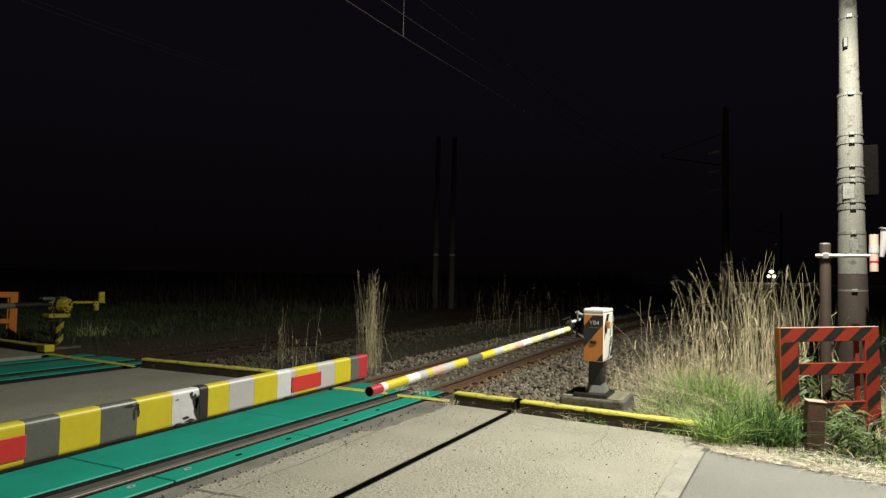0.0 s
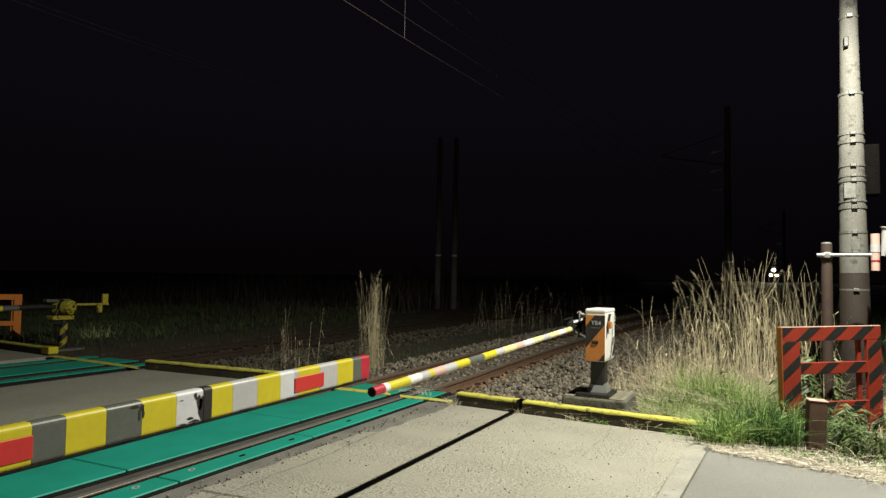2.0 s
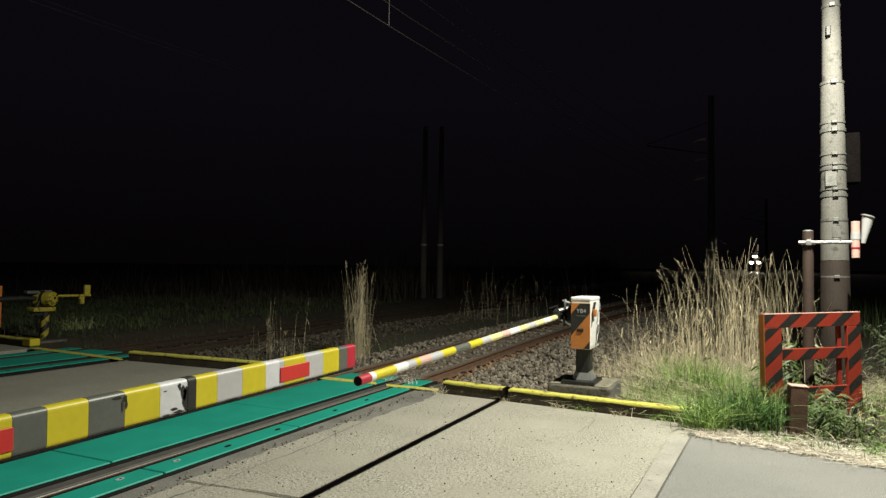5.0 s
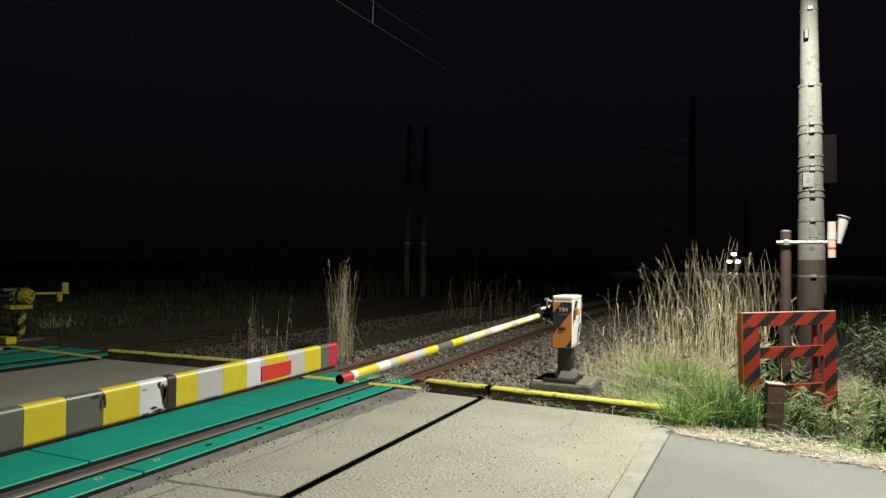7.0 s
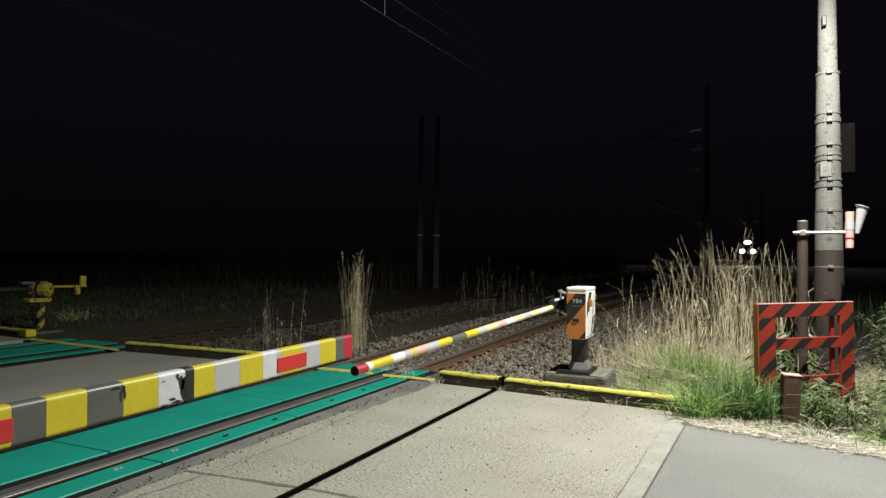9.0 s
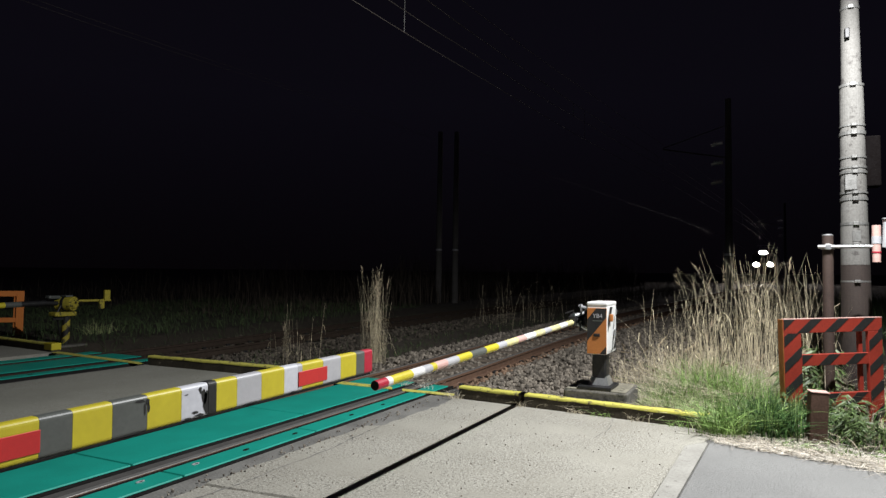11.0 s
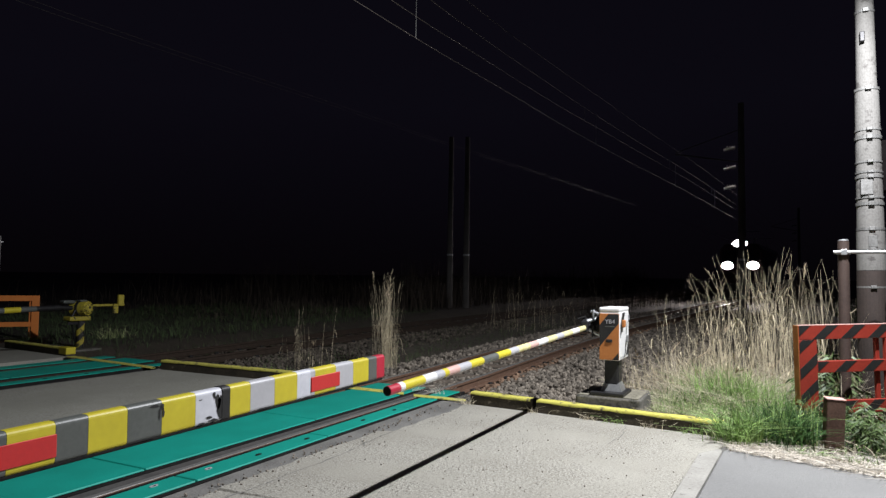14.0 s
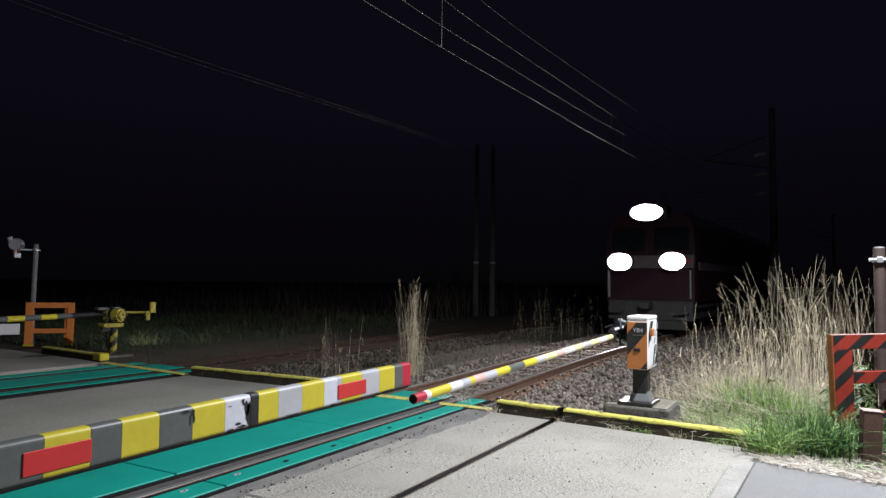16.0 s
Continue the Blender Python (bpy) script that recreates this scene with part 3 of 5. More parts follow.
def build_machine(m, label, plate, band, lit_text=True):
    """A barrier machine: flange, post, housing 0.24 x 0.5 m with striped front and a crank on its flank."""
    mac = thing("barrier_machine", m, label, "barrier machine", "barrier machines")
    part("base_flange", block(-0.20, 0.17, -0.26, 0.20, 0.0, 0.035, 0.006), DARK_METAL, mac)
    part("post", block(-0.075, 0.085, -0.09, 0.09, 0.03, 0.40, 0.02), DARK_METAL, mac)
    part("foot_flare", rod((0, 0, 0.03), (0, 0, 0.13), 0.165, 0.118, 4), GALV, mac, "grey cast steel foot").matrix_basis = pose(0.005, 0, 0, 0, 0, 45)
    box = part("housing", block(-0.095, 0.125, -0.25, 0.25, 0.44, 0.99, 0.012), plate, mac)
    part("cap", block(-0.099, 0.131, -0.256, 0.255, 0.972, 1.018, 0.016, seg=3), WHITE, mac, "white rounded housing lid")
    part("front_plate", block(-0.092, 0.122, -0.258, -0.248, 0.445, 0.95, 0.003, seg=1), band, box)
    front = lambda u, v, lift: (u, -0.258 - lift, v)
    part("black_band", stripes(-0.09, 0.12, 0.447, 0.948, 0.44, 0.19, 0.8, front, shift=0.10), BLACK, box)
    part("side_plate", block(0.122, 0.130, -0.235, 0.235, 0.47, 0.965, 0.003, seg=1), WHITE, box)
    side = lambda u, v, lift: (0.130 + lift, u, v)
    part("side_band", stripes(-0.23, 0.23, 0.48, 0.96, 0.62, 0.13, 0.9, side, shift=0.12), BLACK, box)
    for y0, z0, z1, w in ((0.05, 0.49, 0.70, 0.045), (0.085, 0.70, 0.80, 0.03), (0.0, 0.46, 0.52, 0.04), (0.12, 0.78, 0.86, 0.022)):
        bm = bmesh.new()
        ring = [bm.verts.new((0.1338, y0 + u * w, z0 + (z1 - z0) * v)) for u, v in ((-1.0, 0.0), (0.2, 0.1), (0.7, 0.45), (1.1, 1.0), (0.3, 0.8), (-0.3, 0.5))]
        bm.faces.new(ring)
        part("black_mark", bm, BLACK, box)
    part("latch", block(0.128, 0.165, -0.16, -0.09, 0.80, 0.88, 0.008), band, box)
    part("latch", block(0.128, 0.150, 0.10, 0.16, 0.62, 0.70, 0.008), GALV, box)
    part("hinge", block(0.128, 0.142, 0.20, 0.235, 0.86, 0.93, 0.004), GALV, box)
    part("pull_handle", block(-0.02, 0.05, -0.266, -0.257, 0.635, 0.67, 0.006), BLACK, box)
    part("pull_handle_rim", block(-0.011, 0.041, -0.270, -0.262, 0.644, 0.661, 0.003), DARK_METAL, box)
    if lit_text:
        lettering("YB4", 0.065, pose(0.025, -0.2645, 0.862, 90, 0, 0), LIGHT_GREY, box)
        part("printed_bar", block(-0.03, 0.075, -0.2635, -0.261, 0.805, 0.815, 0), GREY_REFLECT, box)
    # crank, shaft and linkage on the track side
    crank = part("crank", rod((-0.09, 0.02, 0.80), (-0.31, 0.02, 0.80), 0.05), DARK_METAL, mac, "greasy black crank shaft")
    part("crank_disc", rod((-0.14, 0.02, 0.80), (-0.175, 0.02, 0.80), 0.115, seg=20), DARK_METAL, crank)
    part("crank_disc", rod((-0.30, 0.0, 0.80), (-0.33, 0.0, 0.80), 0.085, seg=20), DARK_METAL, crank)
    bm = block(-0.32, -0.22, -0.16, 0.12, 0.765, 0.815, 0.008)
    block(-0.31, -0.23, -0.24, -0.13, 0.74, 0.85, 0.008, bm)
    part("arm_clamp", bm, DARK_METAL, crank)
    part("link_rod", rod((-0.12, 0.05, 0.90), (-0.27, -0.12, 0.85), 0.022, seg=8), GALV, crank)
    part("link_rod", rod((-0.10, -0.12, 0.93), (-0.23, -0.06, 0.96), 0.015, seg=8), LIGHT_GREY, crank)
    part("link_rod", rod((-0.11, -0.14, 0.70), (-0.27, -0.16, 0.78), 0.02, seg=8), GALV, crank)
    part("link_pin", rod((-0.20, -0.08, 0.88), (-0.20, -0.08, 0.98), 0.014, seg=8), LIGHT_GREY, crank)
    part("guard_plate", block(-0.20, -0.18, -0.18, 0.14, 0.68, 0.80, 0.006), DARK_METAL, crank)
    part("cable_loop", rod((-0.30, -0.04, 0.90), (-0.38, -0.10, 0.87), 0.012, seg=8), BLACK_RUBBER, crank)
    for ob in mac.children:
        if ob.name.split(".")[0] in ("housing", "cap", "crank"):
            ob.matrix_basis = pose(0, 0, -0.05)
    part("cable_gland", rod((-0.05, 0.13, 0.33), (-0.05, 0.13, 0.41), 0.03, seg=10), BLACK_RUBBER, mac)
    return mac


def arm_round(parent, base, tip, bands, r=0.038):
    """A round arm of tubes, end to end; bands: (distance from the tip, material)."""
    base, tip = Vector(base), Vector(tip)
    d = base - tip
    n = d.length
    arm = part("barrier_arm", rod(tip + d * (0.01 / n), base, r - 0.004, seg=20), WHITE, parent, "round yellow and white banded barrier arm", smooth=False)
    a = 0.0
    for b, mt in bands:
        part("band", rod(tip + d * (a / n), tip + d * (min(b, n) / n), r, seg=24), mt, arm)
        a = b
    part("end_cap", rod(tip - d * (0.004 / n), tip + d * (0.02 / n), r - 0.003, seg=20), BLACK_RUBBER, arm)
    return arm


def sleeve(half, tall, y0, y1, r=0.016):
    """A length of the wide arm's skin: rounded along its edges, square at its ends."""
    bm = bmesh.new()
    prof = []
    for cx, cz, a0 in ((half - r, tall - r, 0), (-half + r, tall - r, 90), (-half + r, -tall + r, 180), (half - r, -tall + r, 270)):
        for k in range(5):
            a = radians(a0 + 22.5 * k)
            prof.append((cx + r * math.cos(a), cz + r * math.sin(a)))
    ends = [[bm.verts.new((u, y, v)) for u, v in prof] for y in (y0, y1)]
    for i in range(len(prof)):
        j = (i + 1) % len(prof)
        bm.faces.new((ends[0][i], ends[0][j], ends[1][j], ends[1][i]))
    bm.faces.new(ends[0])
    bm.faces.new(ends[1])
    bmesh.ops.recalc_face_normals(bm, faces=bm.faces)
    return bm


def build_near_barriers():
    plinth = thing("concrete_plinth", pose(-1.59, 7.5, 0), "square weathered concrete footing beside the track", "footing")
    part("plinth_block", block(-0.36, 0.34, -0.36, 0.34, -0.30, 0.225, 0.02), PLINTH, plinth)
    part("plinth_collar", block(-0.34, 0.32, -0.34, 0.32, 0.225, 0.236, 0.008), MOSSY_TOP, plinth, "mossy weathered top")
    mac = build_machine(pose(-1.60, 7.42, 0.235), "orange and white barrier machine with black stripes on a footing", WHITE, ORANGE)
    o = Vector((-1.60, 7.42, 0.235))
    bands = ((0.11, CRIMSON), (0.16, WHITE), (0.40, YELLOW), (0.55, WHITE), (0.66, LIGHT_GREY), (0.72, YELLOW), (0.88, PINK), (1.06, LIGHT_GREY), (1.28, YELLOW), (1.55, GREY_REFLECT), (1.80, YELLOW), (1.98, LIGHT_GREY), (2.25, PALE_YELLOW), (2.46, PINK), (2.72, WHITE), (2.98, PALE_YELLOW), (3.2, LIGHT_GREY), (3.5, PALE_YELLOW), (3.75, WHITE), (4.4, PALE_YELLOW))
    arm_round(mac, Vector((-1.87, 7.22, 0.965)) - o, Vector((-1.99, 3.2, 0.82)) - o, bands, 0.029)
    # the wide arm comes from the machine at the other side of the road
    other = build_machine(pose(-2.36, -2.30, 0.0, 0, 0, 180), "barrier machine with a wide arm lowered over the road", WHITE, ORANGE, False)
    other_inv = pose(-2.36, -2.30, 0.0, 0, 0, 180).inverted()
    ang = math.degrees(math.atan2(0.03, 2.0))
    wide = part("wide_barrier_arm", block(-0.020, 0.020, -2.2, 3.335, -0.052, 0.052, 0.015), LIGHT_GREY, other, "wide flat barrier arm with yellow, grey and white bands")
    wide.matrix_basis = other_inv @ Matrix.Translation((-2.127, 0, 0.890)) @ Matrix.Rotation(radians(ang), 4, "X")
    edges = ((-2.1, None), (-1.6, GREY_REFLECT), (-1.1, YELLOW), (-0.6, GREY_REFLECT), (-0.1, YELLOW), (0.4, GREY_REFLECT), (0.78, YELLOW), (1.17, GREY_REFLECT), (1.322, YELLOW), (1.436, GREY_REFLECT), (1.587, YELLOW), (1.736, GREY_REFLECT), (1.899, YELLOW), (2.045, SCUFFED), (2.081, BLACK), (2.21, YELLOW), (2.369, LIGHT_GREY), (2.532, YELLOW), (2.638, SCUFFED), (2.673, LIGHT_GREY), (2.85, YELLOW), (3.013, LIGHT_GREY), (3.169, YELLOW), (3.257, GREY_REFLECT), (3.343, CRIMSON))
    for (a, _), (b, mt) in zip(edges, edges[1:]):
        tall = 0.070 if mt is not BLACK else 0.0725
        grow = 0.0 if mt is not BLACK else 0.0025
        part("band", sleeve(0.027 + grow, tall, a + 0.0006 - grow * 2, b - 0.0006 + grow * 2), mt, wide)
    for a, b in ((1.105, 1.325), (2.638, 2.884)):
        part("reflector_plate", block(0.027, 0.031, a, b, -0.045, 0.030, 0.002, seg=1), RED, wide, "red reflective plate")
    rnd = random.Random(12)
    for y, z0, z1, w in ((2.028, -0.062, 0.045, 0.022), (2.012, 0.01, 0.05, 0.014), (1.996, 0.03, 0.062, 0.01), (2.02, -0.02, 0.03, 0.018), (1.742, 0.0, 0.045, 0.006), (1.737, 0.03, 0.055, 0.010), (1.925, 0.036, 0.040, 0.012), (1.97, -0.05, -0.035, 0.02), (1.93, -0.066, -0.056, 0.028), (1.99, -0.064, -0.05, 0.025), (1.70, 0.045, 0.058, 0.03), (1.725, -0.01, 0.05, 0.004), (2.30, -0.066, -0.06, 0.05), (2.60, -0.066, -0.06, 0.03), (1.66, -0.066, -0.06, 0.06), (3.10, -0.066, -0.061, 0.05)):
        bm = bmesh.new()
        ring = []
        for k in range(9):
            g = 6.283 * k / 9
            j = rnd.uniform(0.6, 1.15)
            ring.append(bm.verts.new((0.0283, y + w * j * math.cos(g), (z0 + z1) / 2 + (z1 - z0) / 2 * j * math.sin(g))))
        bm.faces.new(ring)
        part("tar_smear", bm, BLACK, wide)
    # black strip stands for the shade along the arm's lower edge
    part("underside_shade", block(-0.012, 0.024, -2.1, 3.33, -0.079, -0.067, 0.003, seg=1), BLACK_RUBBER, wide, "black strip for the shade under the arm")


def build_far_barrier():
    """The far machine is an older kind: a drum gearbox on a striped post, with a counterweight behind."""
    at = pose(-12.95, 8.72, 0.0)
    inv = at.inverted()
    mac = thing("barrier_machine", at, "old yellow barrier machine with drum gearbox, beyond the tracks", "barrier machine", "barrier machines")
    post = part("post", rod((0, 0, -0.05), (0, 0, 0.62), 0.075, seg=16), BLACK, mac)
    for z in (0.02, 0.28):
        bm = rod((0, 0, z), (0, 0, z + 0.13), 0.078, seg=16)
        for v in bm.verts:
            v.co.z += 0.9 * (v.co.y + v.co.x * 0.4)
        part("yellow_band", bm, YELLOW_DIRTY, post)
    drum = part("gearbox", rod((-0.15, -0.06, 0.80), (0.17, 0.04, 0.80), 0.155, 0.145, 22), YELLOW_DIRTY, mac, "yellow drum gearbox")
    part("drum_cover", rod((0.17, 0.04, 0.80), (0.21, 0.052, 0.80), 0.12, 0.10, 18), YELLOW_DIRTY, drum)
    part("cover_hole", rod((0.205, 0.05, 0.82), (0.216, 0.054, 0.82), 0.03, seg=12), BLACK, drum)
    bracket = part("bracket", block(-0.13, 0.11, -0.30, 0.16, 0.54, 0.63, 0.02), YELLOW_DIRTY, mac)
    part("crank", rod((-0.05, -0.05, 0.80), (-0.05, -0.44, 0.82), 0.05, 0.04), DARK_METAL, mac)
    part("crank_cover", block(-0.12, 0.04, -0.40, -0.14, 0.90, 0.97, 0.03), GREY_REFLECT, mac, "dull grey crank cover")
    part("tie_rod", rod((0.05, -0.24, 0.60), (0.03, -0.10, 0.86), 0.02, seg=8), DARK_METAL, bracket)
    bar = part("counterweight_bar", rod((0.05, 0.1, 0.85), (0.34, 0.76, 0.86), 0.026), YELLOW_DIRTY, mac)
    part("counterweight", block(0.29, 0.35, 0.62, 0.75, 0.84, 1.08, 0.012), YELLOW_DIRTY, bar, "grimy yellow counterweight plate")
    part("counterweight", block(0.27, 0.32, 0.53, 0.64, 0.68, 0.88, 0.012), YELLOW_DIRTY, bar, "yellow counterweight plate")
    for k in range(6):
        g = 1.047 * k
        part("bolt", rod((0.19, 0.046 + 0.085 * math.cos(g), 0.80 + 0.085 * math.sin(g)), (0.222, 0.056 + 0.085 * math.cos(g), 0.80 + 0.085 * math.sin(g)), 0.014, seg=8), DARK_METAL, drum)
    part("drum_strap", rod((-0.02, -0.02, 0.80), (0.03, -0.004, 0.80), 0.162, seg=22), DARK_METAL, drum, "dark steel strap")
    part("inspection_lid", block(-0.06, 0.12, -0.10, 0.06, 0.935, 0.975, 0.015), GREY_REFLECT, drum, "dull grey inspection lid")
    part("bracket_rib", block(-0.02, 0.02, -0.28, 0.10, 0.46, 0.55, 0.006), DARK_METAL, bracket)
    part("cable", rod((-0.10, -0.16, 0.62), (-0.06, -0.05, 0.02), 0.018, seg=8), BLACK_RUBBER, mac)
    # last bands by the machine are dark, in place of the unlit stretch
    bands = [(0.30 * (i + 1), (YELLOW, GREY_REFLECT)[i % 2] if i < 20 else DARK_METAL) for i in range(22)]
    arm = arm_round(mac, (-0.05, -0.42, 0.82), (-0.25, -6.9, 0.64), bands, 0.055)
    foot = thing("concrete_plinth", pose(-12.95, 8.72, 0), "low dark concrete footing under the far machine", "footing")
    part("plinth_block", block(-0.3, 0.3, -0.3, 0.3, -0.35, -0.04, 0.02), PLINTH, foot)


# ---- fences, posts and the utility pole ----
def striped_bar(name, parent, x0, x1, z0, z1, paint, pitch, width, slope, thick=0.045, black=True, shift=0.0):
    bar = part(name, block(x0, x1, -thick / 2, thick / 2, z0, z1, 0.004, seg=1), paint, parent)
    if black:
        part("black_stripe", stripes(x0 + 0.003, x1 - 0.003, z0 + 0.003, z1 - 0.003, pitch, width, slope, lambda u, v, l: (u, -thick / 2 - 0.001 - l, v), 0.002, shift), BLACK, bar)
    return bar


def build_red_fence():
    ang = 35.3
    f = thing("guard_fence", pose(0.262, 7.63, 0, 0, -1.4, ang), "vermilion and black striped guard frame half buried in weeds", "guard fence")
    W, P, Q = 1.175, 0.205, 0.17
    for x0, x1, k in ((0.0, P, 0.04), (W - Q, W, 0.12)):
        striped_bar("post", f, x0, x1, -0.08, 0.915, FENCE_RED, 0.32, 0.13, 1.2, shift=k)
    striped_bar("top_rail", f, 0.0, W, 0.915, 1.06, FENCE_RED, 0.32, 0.13, 1.2)
    striped_bar("middle_rail", f, P, W - Q, 0.57, 0.69, FENCE_RED, 0.32, 0.13, 1.2)
    striped_bar("lower_rail", f, P, W - Q, 0.15, 0.28, FENCE_RED, 0.32, 0.13, 1.2)
    part("edge_strip", block(0.0, W, -0.023, 0.02, 1.058, 1.066, 0.002, seg=1), PINK, f, "pale top edge")
    part("side_plate", block(-0.006, 0.0, -0.02, 0.06, -0.05, 1.06, 0.002, seg=1), ORANGE, f, "orange side flange")
    part("inner_upright", block(W - 0.25, W - 0.205, 0.024, 0.06, 0.0, 1.04, 0.004), FENCE_RED, f)


def build_far_fence():
    f = thing("guard_fence", pose(-16.1, 8.58, 0, 0, 0, 50), "orange guard frame standing beyond the far track", "guard fence")
    W = 1.02
    for x0, x1 in ((0, 0.17), (W - 0.15, W)):
        part("post", block(x0, x1, -0.03, 0.03, -0.05, 1.0, 0.005), ORANGE_BRIGHT, f)
    part("top_rail", block(0.17, W - 0.15, -0.03, 0.03, 0.87, 1.0, 0.005), ORANGE_BRIGHT, f)
    part("middle_rail", block(0.17, W - 0.15, -0.028, 0.028, 0.27, 0.38, 0.005), ORANGE_BRIGHT, f)
    part("inner_upright", block(W - 0.21, W - 0.17, 0.032, 0.07, 0.0, 0.98, 0.004), ORANGE_BRIGHT, f)
    for x in (0.085, W - 0.075):
        part("foot_plate", block(x - 0.10, x + 0.10, -0.07, 0.07, -0.03, 0.012, 0.004, seg=1), YELLOW, f, "yellow foot plate")
    s = thing("sign_board", pose(-15.6, 7.75, 0, 0, 0, 62), "low white board on two legs beside the road", "sign board")
    part("board", block(-0.75, 0.40, -0.02, 0.02, 0.30, 0.54, 0.01), WHITE, s)
    for x in (-0.62, -0.05):
        part("leg", block(x, x + 0.07, -0.02, 0.02, -0.03, 0.28, 0.005), WHITE, s)


def build_horn_post(m, label, paint, tall, reach, round_lamp=False):
    """A steel post with a cross arm that carries a loudspeaker and a hooded lamp."""
    p = thing("signal_post", m, label, "signal post", "signal posts")
    part("post", rod((0, 0, -0.1), (0, 0, tall), 0.056, seg=18), paint, p, smooth=False)
    part("post_cap", rod((0, 0, tall), (0, 0, tall + 0.015), 0.058, 0.04, 18), GALV, p)
    part("cross_arm", rod((-0.10, -0.07, tall - 0.13), (reach, -0.07, tall - 0.13), 0.019, seg=10), GALV, p, "galvanised cross arm")
    bm = bmesh.new()
    bmesh.ops.create_cone(bm, cap_ends=False, segments=18, radius1=0.068, radius2=0.068, depth=0.05, matrix=Matrix.Translation((0, 0, tall - 0.13)))
    block(-0.03, 0.03, -0.09, -0.05, tall - 0.16, tall - 0.10, 0.004, bm)
    part("clamp", bm, GALV, p)
    u = part("speaker_body", rod((reach, -0.07, tall - 0.30), (reach, -0.07, tall + 0.10), 0.040, 0.043, 18), PINK, p, "faded pinkish speaker tube")
    part("speaker_band", rod((reach, -0.07, tall - 0.10), (reach, -0.07, tall - 0.02), 0.046, seg=18), LIGHT_GREY, u)
    part("speaker_joint", rod((reach, -0.07, tall - 0.20), (reach, -0.07, tall - 0.185), 0.045, seg=18), CRIMSON, u)
    h = part("lamp_hood", rod((reach + 0.075, -0.05, tall - 0.14), (reach + 0.125, -0.05, tall + 0.15), 0.022, 0.062, 20), LIGHT_GREY, p, "pale grey conical hood")
    part("lamp_lid", rod((reach + 0.12, -0.05, tall + 0.15), (reach + 0.125, -0.05, tall + 0.165), 0.075, 0.055, 18), GALV, h)
    if round_lamp:
        d = part("round_lamp", rod((reach - 0.02, -0.12, tall - 0.02), (reach + 0.02, 0.06, tall - 0.02), 0.155, 0.13, 24), GALV, p, "round silver lamp housing")
        part("lamp_rim", rod((reach - 0.025, -0.15, tall - 0.02), (reach - 0.02, -0.12, tall - 0.02), 0.165, 0.158, 24), LIGHT_GREY, d)
        part("lamp_bracket", block(reach - 0.12, reach + 0.02, -0.10, 0.02, tall - 0.34, tall - 0.22, 0.01), GALV, d)
    return p


def build_pole():
    p = thing("utility_pole", pose(1.07, 8.95, 0, 0, -0.4, 0), "weathered concrete utility pole with steel bands and a street lamp", "utility pole")
    bm = bmesh.new()
    rad = lambda z: 0.158 - 0.0095 * z if z < 3.8 else 0.106 - 0.012 * (z - 3.8) if z < 5 else 0.0916 - 0.003 * (z - 5)
    rod((0, 0, -0.1), (0, 0, 3.79), rad(-0.1), rad(3.79), 28, bm)
    rod((0, 0, 3.79), (0, 0, 5.0), rad(3.8), rad(5), 28, bm)
    rod((0, 0, 5.0), (0, 0, 9.5), rad(5), rad(9.5), 28, bm)
    part("shaft", bm, POLE, p)
    part("guard_sheet", rod((0, 0, -0.05), (0, 0, 1.66), rad(0) + 0.012, rad(1.66) + 0.008, 28), POLE_WRAP, p, "brown guard sheet round the foot")
    part("upper_sheet", rod((0, 0, 1.665), (0, 0, 2.12), rad(1.66) + 0.006, rad(2.12) + 0.006, 28), POLE, p)
    for z, h, o in ((1.46, 0.02, 0.016), (1.90, 0.016, 0.012), (2.13, 0.03, 0.012), (2.42, 0.035, 0.016), (2.50, 0.02, 0.016), (2.74, 0.03, 0.016), (2.80, 0.018, 0.014), (2.92, 0.02, 0.014), (3.20, 0.04, 0.018), (3.30, 0.02, 0.014), (3.78, 0.03, 0.012), (4.72, 0.03, 0.012)):
        b = part("steel_band", rod((0, 0, z), (0, 0, z + h), rad(z) + o * 0.6, seg=28), BAND, p, "dull galvanised steel band")
        part("band_bolt", block(-0.03, 0.03, -rad(z) - o - 0.02, -rad(z) - o + 0.01, z - 0.008, z + h + 0.008, 0.005, seg=1), BAND, b)
    part("sticker", block(-0.10, 0.02, -rad(2.6) - 0.012, -rad(2.6) + 0.05, 2.54, 2.72, 0.004, seg=1), BAND, p, "torn grey sticker")
    part("number_plate", block(-0.04, 0.05, -rad(1.95) - 0.010, -rad(1.95) + 0.05, 1.93, 2.06, 0.004, seg=1), BAND, p, "small faded metal tag")
    part("clip", block(-0.07, -0.02, -rad(4.4) - 0.05, -rad(4.4) + 0.02, 4.35, 4.47, 0.008), DARK_METAL, p)
    part("conduit", rod((0.06, 0.16, 0.0), (0.03, 0.10, 5.0), 0.016, seg=10), POLE_WRAP, p, "dark cable conduit")
    part("control_box", block(0.05, 0.29, 0.06, 0.30, 2.60, 3.20, 0.012), CABINET, p, "dark steel control box behind the shaft")
    lamp = part("lamp_arm", rod((0, -0.12, 5.60), (LAMP_AT[0] - 1.03 - 0.05, LAMP_AT[1] - 8.95, 5.66), 0.03, 0.025), GALV, p)
    x, y = LAMP_AT[0] - 1.03, LAMP_AT[1] - 8.95
    part("lamp_head", block(x - 0.16, x + 0.14, y - 0.32, y + 0.32, 5.58, 5.70, 0.03, seg=3), GALV, lamp, "grey street lamp head")


